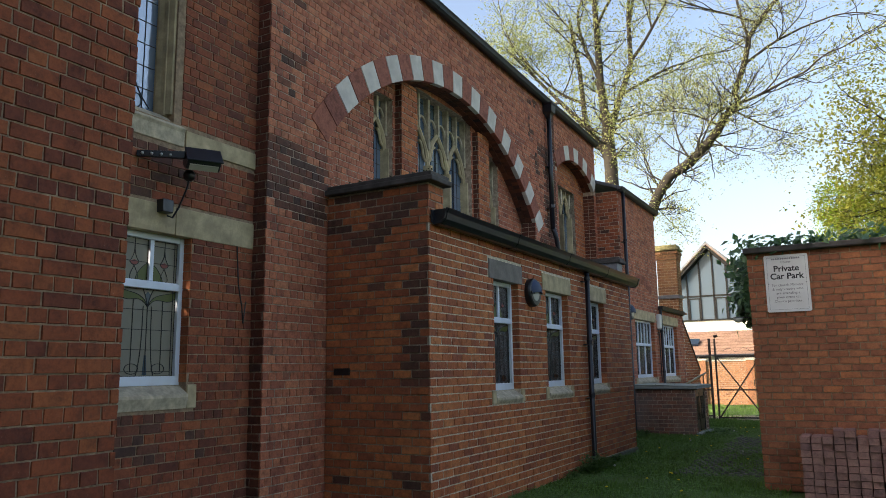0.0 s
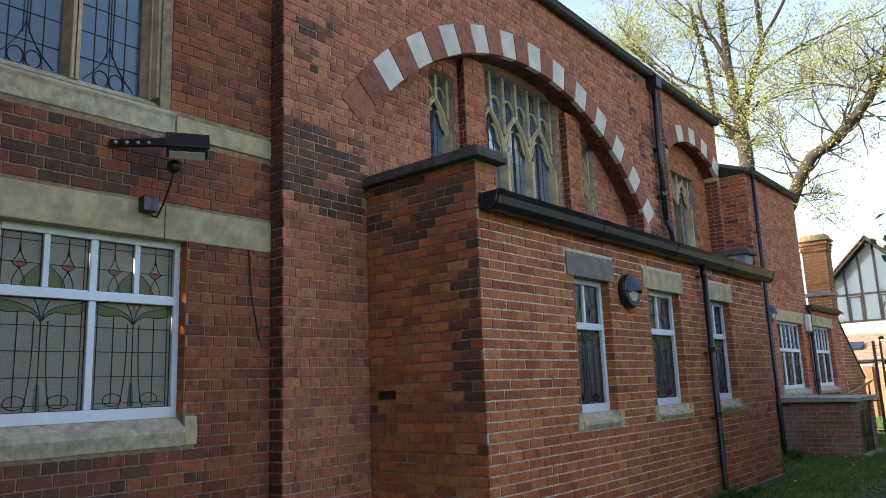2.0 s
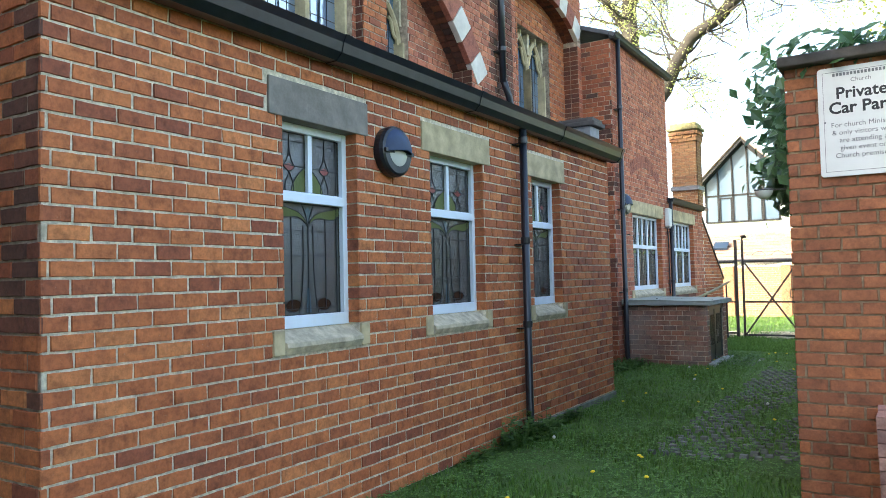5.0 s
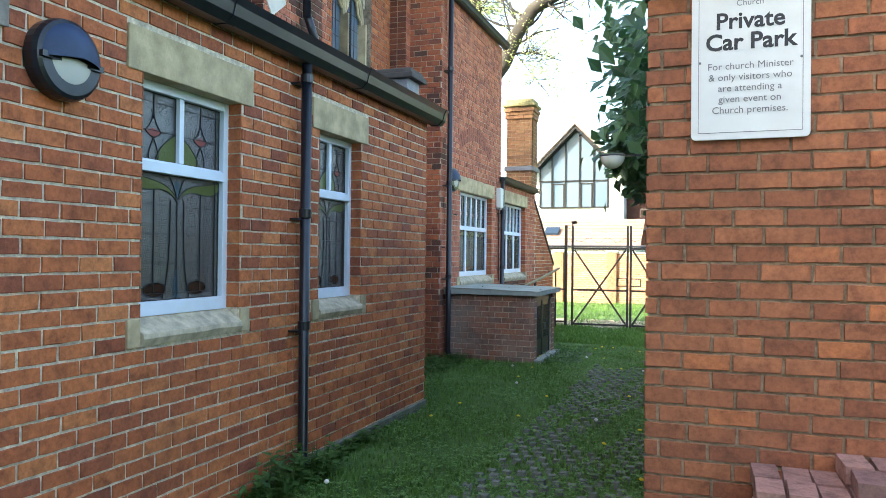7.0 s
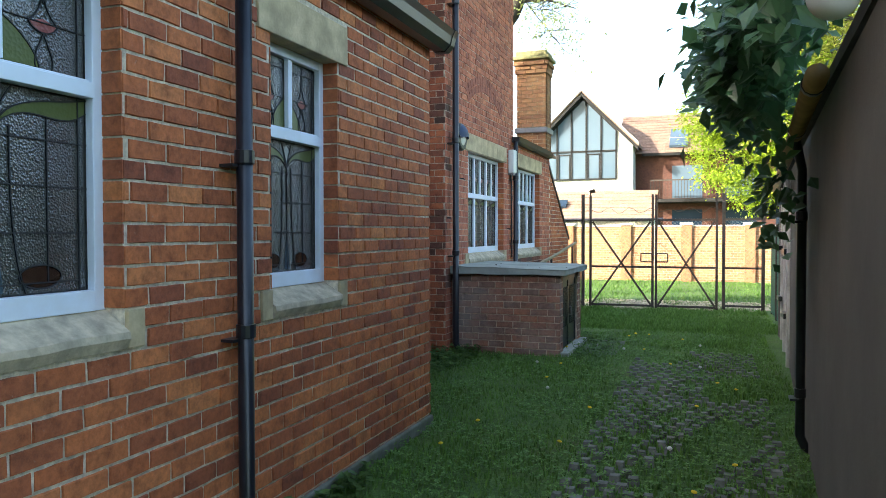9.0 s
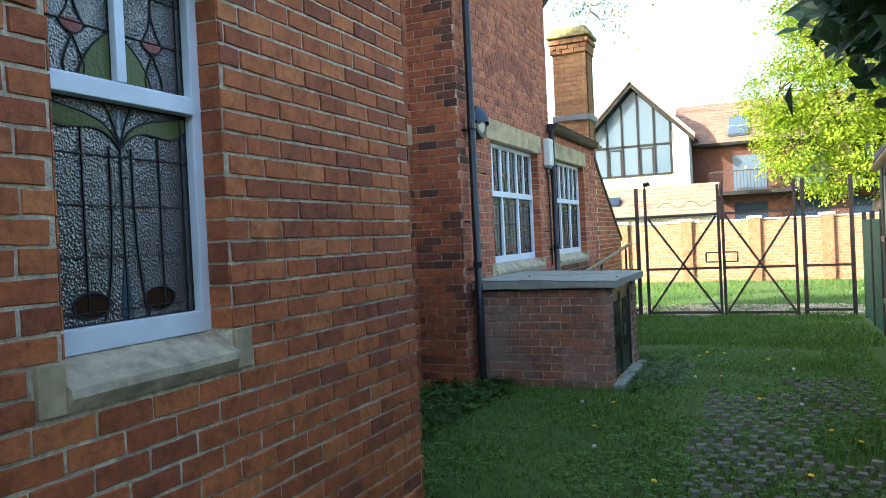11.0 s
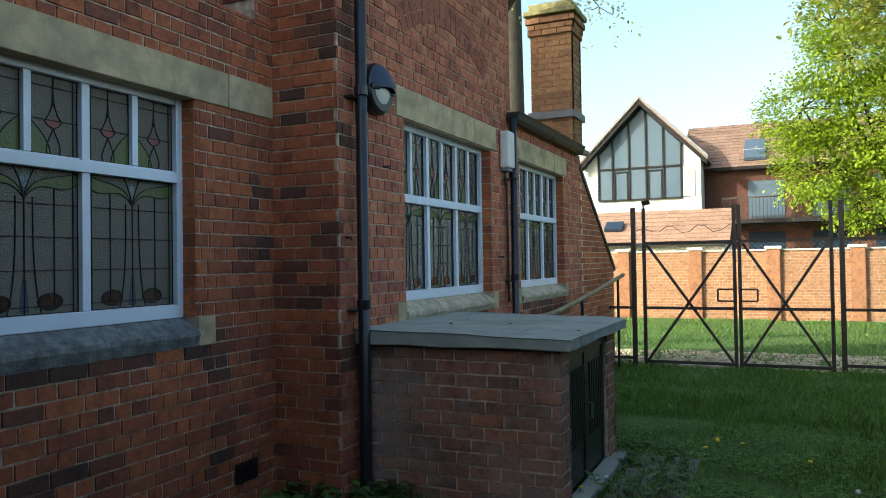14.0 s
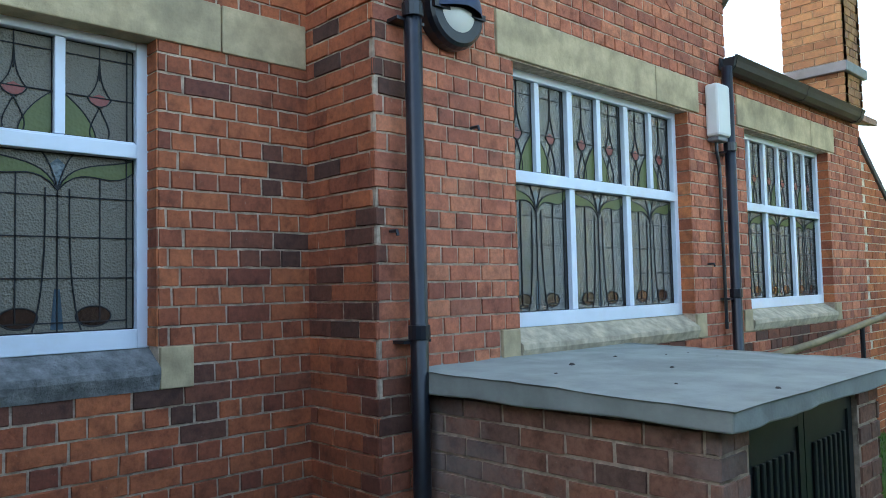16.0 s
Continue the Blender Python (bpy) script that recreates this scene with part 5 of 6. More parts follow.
def sign_board():
    ob = thing("car_park_sign", "white car park notice under torn film on brick", "sign", (2.84, -3.476, 2.35))
    CARD = plain_mat("white_notice_board", (0.72, 0.73, 0.72), 0.25, 0, 0.05, 5, 40, 0.1, 0.001, (0.62, 0.62, 0.60))
    INK = plain_mat("black_ink", (0.02, 0.02, 0.022), 0.5)
    FADED = plain_mat("faded_grey_ink", (0.16, 0.16, 0.17), 0.5)
    w, h, r = 0.235, 0.335, 0.022
    pts = []
    for cx, cz, a in ((w - r, h - r, 0), (-w + r, h - r, 90), (-w + r, -h + r, 180), (w - r, -h + r, 270)):
        pts += [Vector((cx + r * math.cos(radians(a + i * 22.5)), 0, cz + r * math.sin(radians(a + i * 22.5)))) for i in range(5)]
    part("board", Geo().prism(pts, (0, -0.012, 0)), CARD, ob, bevel=0.002)
    g = Geo()
    for a, b in (((-w + .03, -h + .03), (w - .03, -h + .03)), ((w - .03, -h + .03), (w - .03, h - .03)), ((w - .03, h - .03), (-w + .03, h - .03)), ((-w + .03, h - .03), (-w + .03, -h + .03))):
        g.tube([(a[0], -0.0125, a[1]), (b[0], -0.0125, b[1])], 0.0016, 4, False)
    part("border_line", g, FADED, ob)

    def words(text, size, z, mat, bold=0.0):
        cu = bpy.data.curves.new("words", "FONT")
        cu.body, cu.size, cu.align_x, cu.extrude, cu.offset, cu.resolution_u = text, size, "CENTER", 0.0004, bold, 3
        tmp = new("words", cu)
        me = bpy.data.meshes.new_from_object(tmp.evaluated_get(bpy.context.evaluated_depsgraph_get()))
        bpy.data.objects.remove(tmp)
        me.materials.clear()
        me.materials.append(mat)
        t = new("lettering", me)
        t.parent = ob
        t.matrix_local = pose(0, -0.0135, z, 90, 0, 0)

    words("Church", 0.036, 0.235, FADED)
    words("Private", 0.098, 0.140, INK, 0.0022)
    words("Car Park", 0.098, 0.050, INK, 0.0026)
    for i, line in enumerate(("For church Minister", "& only visitors who", "are attending a", "given event on", "Church premises.")):
        words(line, 0.042, -0.035 - 0.047 * i, FADED)
    g = Geo()
    for i in range(16):
        g.box((-0.15 + i * 0.019, -0.0132, 0.278), (-0.15 + i * 0.019 + 0.013, -0.0128, 0.297))
    part("small_print", g, FADED, ob)
    for x, z in ((-0.2, 0.0), (0.2, 0.0)):
        part("screw", Geo().lathe((x, -0.012, z), -Y, [(0, 0.006), (0.003, 0.005)], 8), LEAD, ob)


sign_board()


def brick_stack():
    PAVER = piece_mat("pink_paving_brick", ((0.0, (0.28, 0.15, 0.13)), (0.5, (0.36, 0.20, 0.17)), (1.0, (0.22, 0.12, 0.11))), amount=0.25)
    ob = thing("brick_stack", "loose stack of dusty pink paving bricks", "brick stack", (2.86, -3.92, 0))
    r = random.Random(2)
    g = Geo().box((0, 0, 0), (0.098, 0.198, 0.068))
    me = g.mesh("brick", PAVER)
    me2 = Geo().box((0, 0, 0), (0.097, 0.2, 0.066)).mesh("brick", PAVER)
    for col in range(9):
        top = (9, 9, 9, 10, 10, 9, 10, 10, 10)[col]
        for lay in range(top):
            for row in range(2):
                b = new("brick", me if r.random() < 0.5 else me2)
                b.parent = ob
                b.matrix_local = pose(col * 0.108 + r.uniform(-.005, .005), row * 0.215 + r.uniform(-.02, .02), lay * 0.0725, 0, 0, r.uniform(-3, 3))


brick_stack()

# ---- gates and mesh fence ----
STEEL = plain_mat("rusty_dark_steel", (0.035, 0.029, 0.026), 0.7, 0.0, 0.5, 12, 60, 0.4, 0.002, (0.07, 0.04, 0.027))
WIRE = plain_mat("galvanised_wire", (0.16, 0.16, 0.15), 0.5, 0.4)


def mesh_panel(ob, x0, x1, z0, z1, y=0.0, cell=0.075):
    """Diamond wire mesh between the bars."""
    g = Geo()
    w, h = x1 - x0, z1 - z0
    n = int((w + h) / cell)
    for i in range(n):
        c = i * cell
        for s in (0, 1):
            p, q = (max(0.0, c - h), min(c, h)), (min(c, w), max(0.0, c - w))
            if s:
                p, q = (w - p[0], p[1]), (w - q[0], q[1])
            g.tube([(x0 + p[0], y, z0 + p[1]), (x0 + q[0], y, z0 + q[1])], 0.0018, 3, False)
    part("wire_mesh", g, WIRE, ob)


def tube_sq(x0, z0, x1, z1, t=0.025, y=0.0):
    d = Vector((x1 - x0, 0, z1 - z0)).normalized()
    s = Vector((-d.z, 0, d.x)) * t
    a, b = Vector((x0, y - t, z0)), Vector((x1, y - t, z1))
    return Geo().prism([a - s, b - s, b + s, a + s], (0, 2 * t, 0))


GZ = ground_z(0, GATE_Y)


def gate_leaf(x0, x1, label, hinge_left):
    ob = thing("steel_gate", label, "gate", (0, GATE_Y, GZ), "pair of gates")
    for x in (x0, x1):
        part("stile", tube_sq(x, 0.04, x, 2.38, 0.024), STEEL, ob)
    for z in (0.08, 0.88, 1.85):
        part("rail", tube_sq(x0 + 0.026, z, x1 - 0.026, z, 0.021), STEEL, ob)
    part("brace", tube_sq(x0 + 0.04, 0.10, x1 - 0.04, 1.82, 0.019, -0.03), STEEL, ob)
    part("brace", tube_sq(x0 + 0.04, 1.82, x1 - 0.04, 0.10, 0.019, 0.03), STEEL, ob)
    mesh_panel(ob, x0, x1, 0.12, 1.88, 0.012)
    m = x1 - 0.12 if hinge_left else x0 + 0.12
    g = Geo()
    for a, b, c, d in ((m - .11, 0.99, m + .11, 0.99), (m - .11, 1.16, m + .11, 1.16), (m - .11, 0.99, m - .11, 1.16), (m + .11, 0.99, m + .11, 1.16)):
        t = tube_sq(a, b, c, d, 0.012, -0.05)
        g.add(t.v, t.f)
    part("latch_handle", g, STEEL, ob, "square steel latch loop")


gate_leaf(-0.42, 0.85, "dark steel mesh gate with crossed braces, closed", True)
gate_leaf(0.92, 2.09, "dark steel mesh gate with crossed braces, chained shut", False)
fence = thing("mesh_fence", "dark steel posts and chain-link panels beside the gates", "fence", (0, GATE_Y + 0.02, GZ))
for x, h in ((-0.58, 2.40), (2.22, 2.38), (2.95, 2.40), (-1.32, 2.38)):
    part("post", tube_sq(x, -0.05, x, h, 0.032), STEEL, fence)
for x0, x1 in ((2.22, 2.95), (-1.32, -0.58)):
    for z in (0.12, 0.88, 1.85):
        part("rail", tube_sq(x0 + 0.03, z, x1 - 0.03, z, 0.02), STEEL, fence)
    mesh_panel(fence, x0, x1, 0.1, 1.9)
part("barbed_wire", Geo().tube([(-0.53 + i * 0.11, 0, 2.05 + 0.05 * math.sin(i * 1.7) + 0.02 * math.sin(i * 5)) for i in range(32)], 0.006, 4), STEEL, fence)

GREEN = plain_mat("green_fence_netting", (0.010, 0.11, 0.065), 0.6, 0, 0.3, 10)
nf = thing("green_fence", "green netting fence on dark posts beside the grass", "fence", (3.05, 6.4, GZ))
for i in range(4):
    part("post", Geo().tube([(0.02 * i, 0.1 + 1.3 * i, 0), (0.02 * i, 0.1 + 1.3 * i, 1.75)], 0.035, 8), STEEL, nf)
for i in range(40):
    y = 0.05 + i * 0.1
    part("netting_strip", Geo().box((0.03, y, 0.05), (0.042, y + 0.085, 1.62)), GREEN, nf)

# ---- beyond the gates ----
BRICK_PIER = piece_mat("boundary_pier_brick", ((0.0, (0.27, 0.125, 0.065)), (1.0, (0.32, 0.15, 0.078))), amount=0.15)


def boundary_wall():
    w = wall("wall_boundary", (0, 20, 0), X, -Y, -9, 16, -0.3, 1.62, (), 0.25, "sunlit orange brick boundary wall with piers", material=BRICK_LIT)
    for i in range(12):
        x = -8.28 + 1.9 * i
        part("pier", Geo().box((x - 0.16, 19.88, -0.3), (x + 0.16, 20.0, 1.66)), BRICK_PIER, w.ob, bevel=0.01)
        part("pier_cap", Geo().box((x - 0.2, 19.84, 1.661), (x + 0.2, 20.3, 1.74)), STONE_WHITE, w.ob, bevel=0.01)
    part("wall_cap", Geo().box((-9, 19.95, 1.6201), (16, 20.28, 1.66)), STONE_WHITE, w.ob)


boundary_wall()
WHITEWASH = plain_mat("white_render", (0.64, 0.63, 0.61), 0.8, 0, 0.05)
TIMBER = plain_mat("dark_timber", (0.012, 0.012, 0.013), 0.9)


def tiled_slope(parent, a, b, c, d, rows, name="roof"):
    """A roof plane from eaves a-b to ridge d-c in lapped rows of tiles."""
    a, b, c, d = map(Vector, (a, b, c, d))
    nrm = (b - a).cross(d - a).normalized()
    g = Geo()
    for i in range(rows):
        p0, p1, q0, q1 = a.lerp(d, i / rows), b.lerp(c, i / rows), a.lerp(d, (i + 1) / rows), b.lerp(c, (i + 1) / rows)
        n = max(4, int((p1 - p0).length / 0.35))
        for j in range(n):
            u, v = j / n, (j + 0.995) / n
            lo = nrm * 0.03
            pts = [p0.lerp(p1, u) + lo, p0.lerp(p1, v) + lo, q0.lerp(q1, v) + nrm * 0.01, q0.lerp(q1, u) + nrm * 0.01]
            g.prism(pts, -nrm * 0.04)
    return part(name, g, TILE, parent, kind="stuff")


def gable_house():
    ob = thing("gabled_house", "white modern house with a fully glazed gable", "house", (-4.42, 34, 0))
    e, r, w = 6.20, 8.78, 2.55
    k = (r - e) / w
    part("wall", Geo().prism([(-w, 0, -0.3), (w, 0, -0.3), (w, 0, e - 0.1), (0, 0, r - 0.22), (-w, 0, e - 0.1)], (0, 9, 0)), WHITEWASH, ob, "white rendered gable wall")
    tip = w + 0.34
    for s in (-1, 1):
        part("roof", Geo().prism([(0, -0.55, r + 0.12), (s * tip, -0.55, r + 0.12 - k * tip), (s * tip, -0.55, r - 0.08 - k * tip), (0, -0.55, r - 0.08)], (0, 9.8, 0)), TILE, ob, "brown tiled roof slope")
        part("bargeboard", Geo().prism([(0, -0.60, r + 0.14), (s * (tip + 0.02), -0.60, r + 0.14 - k * tip), (s * (tip + 0.02), -0.60, r - 0.02 - k * tip), (0, -0.60, r - 0.02)], (0, 0.045, 0)), LEAD, ob, "pale grey bargeboard")
        part("soffit", Geo().prism([(0, -0.52, r - 0.085), (s * (tip - 0.03), -0.52, r - 0.085 - k * (tip - 0.03)), (s * (tip - 0.03), -0.52, r - 0.30 - k * (tip - 0.03)), (0, -0.52, r - 0.30)], (0, 0.50, 0)), TIMBER, ob, "dark timber verge soffit")
    g0, g1, zt = -2.02, 1.72, 5.66
    roof_at = lambda x: r - 0.34 - k * abs(x)  # noqa: E731
    win = part("gable_window", Geo().prism([(g0, -0.03, 4.2), (g1, -0.03, 4.2), (g1, -0.03, roof_at(g1)), (0, -0.03, roof_at(0)), (g0, -0.03, roof_at(g0))], (0, 0.02, 0)), GLASS_GABLE, ob, "large glazed gable with sky reflection put into its blue")
    bars = [(x, 4.2, x, roof_at(x)) for x in (g0, -1.36, -0.6, 0.18, 0.95, g1)] + [(g0, z, g1, z) for z in (4.2, zt)]
    bars += [(g0, roof_at(g0), 0, roof_at(0)), (0, roof_at(0), g1, roof_at(g1))]
    for x0, z0, x1, z1 in bars:
        t = tube_sq(x0, z0, x1, z1, 0.04)
        t.v = [(x, y - 0.06, z) for x, y, z in t.v]
        part("glazing_bar", t, TIMBER, win)
    for x0, x1 in ((-1.32, -0.64), (0.22, 0.91)):
        t = tube_sq(x0, 5.5, x1, 5.5, 0.03)
        for q in (tube_sq(x0 + 0.05, 4.25, x0 + 0.05, 5.5, 0.03), tube_sq(x1 - 0.05, 4.25, x1 - 0.05, 5.5, 0.03)):
            t.add(q.v, q.f)
        t.v = [(x, y - 0.05, z) for x, y, z in t.v]
        part("casement", t, TIMBER, win)
    for i in range(6):
        x = g1 + 0.10 + i * 0.09
        part("curtain_fold", Geo().tube([(x, -0.01, 4.25), (x, -0.01, zt - 0.1)], 0.05, 6), WHITEWASH, ob)
    b = thing("brown_house", "brown tiled brick house with a rooflight and balcony", "house", (0, 36, 0))
    part("wall", Geo().box((-1.9, -0.5, -0.3), (7.5, 6, 5.6)), BRICK_DARK, b, "dark brick wall")
    tiled_slope(b, (-2.9, -0.85, 5.55), (7.9, -0.85, 5.55), (7.9, 3, 8.1), (-2.9, 3, 8.1), 14)
    part("fascia", Geo().box((-1.5, -0.92, 5.42), (7.9, -0.84, 5.56)), TIMBER, b, "dark eaves board")
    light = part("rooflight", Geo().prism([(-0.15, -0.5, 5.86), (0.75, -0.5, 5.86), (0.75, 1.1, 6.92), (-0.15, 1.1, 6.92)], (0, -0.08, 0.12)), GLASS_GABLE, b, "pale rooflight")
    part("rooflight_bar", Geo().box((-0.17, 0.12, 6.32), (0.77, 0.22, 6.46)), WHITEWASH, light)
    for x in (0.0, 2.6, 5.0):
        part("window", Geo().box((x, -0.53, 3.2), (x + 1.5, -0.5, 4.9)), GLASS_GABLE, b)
        part("low_window", Geo().box((x, -0.53, 1.0), (x + 1.5, -0.5, 2.6)), GLASS_CLEAR, b)
    part("balcony_slab", Geo().box((-1.0, -1.8, 2.95), (7.5, -0.52, 3.12)), TIMBER, b)
    for i in range(56):
        part("baluster", Geo().box((-1.0 + i * 0.15, -1.78, 3.12), (-0.975 + i * 0.15, -1.755, 4.05)), STEEL, b)
    part("balcony_rail", Geo().box((-1.0, -1.79, 4.05), (7.5, -1.72, 4.11)), STEEL, b)
    lowb = thing("low_outbuilding", "low white outbuilding with a clay tiled roof", "outbuilding", (-2.2, 24.4, 0))
    part("wall", Geo().box((-4.0, 0, -0.3), (1.95, 4, 1.98)), WHITEWASH, lowb)
    tiled_slope(lowb, (-4.3, -0.3, 1.95), (2.12, -0.3, 1.95), (2.12, 1.9, 3.15), (-4.3, 1.9, 3.15), 8)
    part("gutter", Geo().tube([(-4.3, -0.36, 1.93), (2.45, -0.36, 1.93)], 0.05, 8), BLACK, lowb)
    part("rooflight", Geo().prism([(-2.0, 0.45, 2.42), (-1.4, 0.45, 2.42), (-1.4, 0.95, 2.70), (-2.0, 0.95, 2.70)], (0, -0.04, 0.08)), GLASS_CLEAR, lowb)


gable_house()
lampp = thing("gate_lamp", "small dark floodlight on top of the steel gate post", "floodlight", (-0.42, GATE_Y, GZ + 2.38))
part("bracket", Geo().tube([(0, 0, 0), (0, -0.02, 0.05)], 0.012, 6), STEEL, lampp)
head = Geo().box((-0.02, -0.06, -0.015), (0.10, 0.04, 0.018))
head.v = [tuple(pose(0, 0, 0.07, -35, -12, 0) @ Vector(v)) for v in head.v]
part("lamp_head", head, STEEL, lampp, bevel=0.008)

# ---- trees ----
BARK = plain_mat("grey_brown_bark", (0.040, 0.035, 0.027), 0.95, 0, 0.4, 4, 18, 0.9, 0.02)


def leaf_mat(name, c0, c1, rough=0.55):
    m, nt, b = shader(name, rough)
    c = ramp(nt, pick(nt), ((0.0, c0), (1.0, c1)))
    link(nt, c, b.inputs["Base Color"])
    b.inputs["Subsurface Weight"].default_value = 0.0
    t, mx, out = nt.nodes.new("ShaderNodeBsdfTranslucent"), nt.nodes.new("ShaderNodeMixShader"), nt.nodes["Material Output"]
    link(nt, c, t.inputs["Color"])
    mx.inputs[0].default_value = 0.4
    link(nt, b.outputs[0], mx.inputs[1]); link(nt, t.outputs[0], mx.inputs[2]); link(nt, mx.outputs[0], out.inputs["Surface"])
    return m


LEAF_SPRING = leaf_mat("spring_leaf", (0.17, 0.20, 0.03), (0.32, 0.33, 0.06))
LEAF_GREY = leaf_mat("pale_catkin_leaf", (0.28, 0.34, 0.11), (0.50, 0.53, 0.21))
LEAF_GREEN = leaf_mat("bright_leaf", (0.16, 0.26, 0.015), (0.35, 0.46, 0.035))
LEAF_IVY = leaf_mat("ivy_leaf", (0.035, 0.10, 0.04), (0.11, 0.22, 0.085), 0.32)
LEAF_WEED = leaf_mat("nettle_leaf", (0.05, 0.12, 0.03), (0.12, 0.22, 0.05))
GRASS = leaf_mat("grass_blade", (0.065, 0.15, 0.022), (0.15, 0.28, 0.048))


def leaf(g, p, d, up, size):
    """A folded leaf of two halves."""
    d = d.normalized()
    s = d.cross(up)
    s = s.normalized() if s.length > 0.01 else d.orthogonal().normalized()
    n = s.cross(d)
    a, tip, m = p, p + d * size, p + d * size * 0.45
    g.add([a, m + s * size * 0.32 + n * size * 0.08, tip, m - s * size * 0.32 + n * size * 0.08], [(0, 1, 2), (0, 2, 3)])


def tree(name, label, base, bare, trunks, depth, leaves, size, mat, seed, spread=0.6, droop=0.0, shrink=0.72, twigs=0, reach=1.0, bushy=4.0):
    r = random.Random(seed)
    ob = thing(name, label, "tree", base)
    wood, crown, tips = Geo(), Geo(), []

    def grow(p, d, length, rad, level):
        """A crooked limb, thinning along its way, with forks that leave it at wide angles."""
        pts, rs = [p], [rad]
        k = 6 if level < 2 else 4
        for i in range(k):
            d = (d + Vector((r.uniform(-1, 1), r.uniform(-1, 1), r.uniform(-0.6, 0.9) - droop * (depth - level > 2))) * (0.30 if level else 0.16)).normalized()
            p = p + d * length / k
            pts.append(p); rs.append(max(0.007, rad * (1 - 0.42 * (i + 1) / k)))
        wood.tube(pts, rs, 8 if level < 2 else 5 if level < 3 else 3, False)
        if level >= depth - 1:
            tips.extend((q, d, level) for q in pts[1:])
        if level >= depth:
            tips.append((p, d, level)); tips.append((pts[2], d, level))
            return
        for i in range(4 if level < 2 else r.choice((2, 3))):
            t = Vector((r.uniform(-1, 1), r.uniform(-1, 1), r.uniform(-0.5, 0.7)))
            nd = (d + t * spread * 1.8).normalized()
            q = r.randrange(2, k + 1)
            grow(pts[q], nd, length * r.uniform(shrink - 0.16, shrink + 0.05), rs[q] * 0.55, level + 1)
        grow(p, d, length * shrink, rs[-1], level + 1)

    for pts, rad, end in bare:
        n = len(pts) - 1
        wood.tube(pts, [rad + (end - rad) * i / n for i in range(n + 1)], 9, False)
        for i in range(1, n + 1):
            for k in range(twigs):
                q = Vector(pts[i - 1]).lerp(Vector(pts[i]), r.random())
                if q.z > bushy:
                    way = Vector((r.uniform(-1, 1), r.uniform(-1, 1), r.uniform(-0.5, 0.9))).normalized()
                    grow(q, way, reach * r.uniform(0.6, 1.3), (rad + (end - rad) * i / n) * 0.22, depth - 1)
    for start, way, length, rad in trunks:
        grow(Vector(start), Vector(way).normalized(), length, rad, 0)
    for i in range(leaves // 6):
        p, d, _ = r.choice(tips)
        c = p + Vector((r.gauss(0, 1), r.gauss(0, 1), r.gauss(0, 1) - droop)) * 0.30 * (1 + size * 3)
        for k in range(6):
            v = Vector((r.uniform(-1, 1), r.uniform(-1, 1), r.uniform(-1, 0.6)))
            off = Vector((r.gauss(0, 1), r.gauss(0, 1), r.gauss(0, 1))) * size * 0.9
            leaf(crown, c + off, v, Vector((r.uniform(-.5, .5), r.uniform(-.5, .5), 1)), size * r.uniform(0.6, 1.3))
    part("trunk", wood, BARK, ob, smooth=True)
    part("crown", crown, mat, ob, kind="stuff")
    return ob


tree("tall_plane_tree", "tall bare-limbed tree with sparse spring leaves", (-7.5, 25, 0), [([(0.1, 0, 0), (0.05, 0, 6), (0.0, 0, 11.9), (-0.1, 0, 14.1)], 0.42, 0.32), ([(-0.1, 0, 14.1), (-0.38, 0.1, 16.7), (-0.44, 0.1, 20), (-0.5, 0, 23)], 0.26, 0.12), ([(-0.05, 0, 13.6), (0.62, 0.2, 15.9), (1.3, 0.3, 17.6), (1.32, 0.2, 20.3), (1.6, 0, 23)], 0.20, 0.08), ([(0.0, 0, 12.3), (-1.35, 0.2, 14.7), (-1.6, 0.3, 18), (-2.0, 0.2, 21)], 0.20, 0.08), ([(-0.9, 0, 14), (-2.7, 0.2, 16.2), (-3.7, 0, 17.4), (-5.8, -0.2, 20)], 0.14, 0.06)],
     [((-0.4, 0, 17), (-0.3, 0, 1), 4.0, 0.13), ((1.3, 0.2, 17.8), (0.9, 0, 0.7), 4.0, 0.10), ((0.7, 0.2, 16), (1.0, -0.2, 0.35), 3.6, 0.09), ((-1.5, 0.2, 16), (-1.0, 0, 0.6), 3.8, 0.09), ((-3.7, 0, 17.4), (-0.7, 0.2, 0.9), 3.6, 0.08), ((-2.7, 0.1, 16.2), (-0.9, 0, 0.1), 3.4, 0.07), ((1.35, 0.2, 20), (0.2, 0, 1), 3.4, 0.09), ((-0.45, 0, 20), (0.5, 0, 0.9), 3.4, 0.09), ((0.0, 0, 14.5), (0.9, 0.3, 0.1), 2.8, 0.06)], 3, 42000, 0.12, LEAF_GREY, 4, 0.6, 0.15, 0.66, 9, 1.7, 12.0)
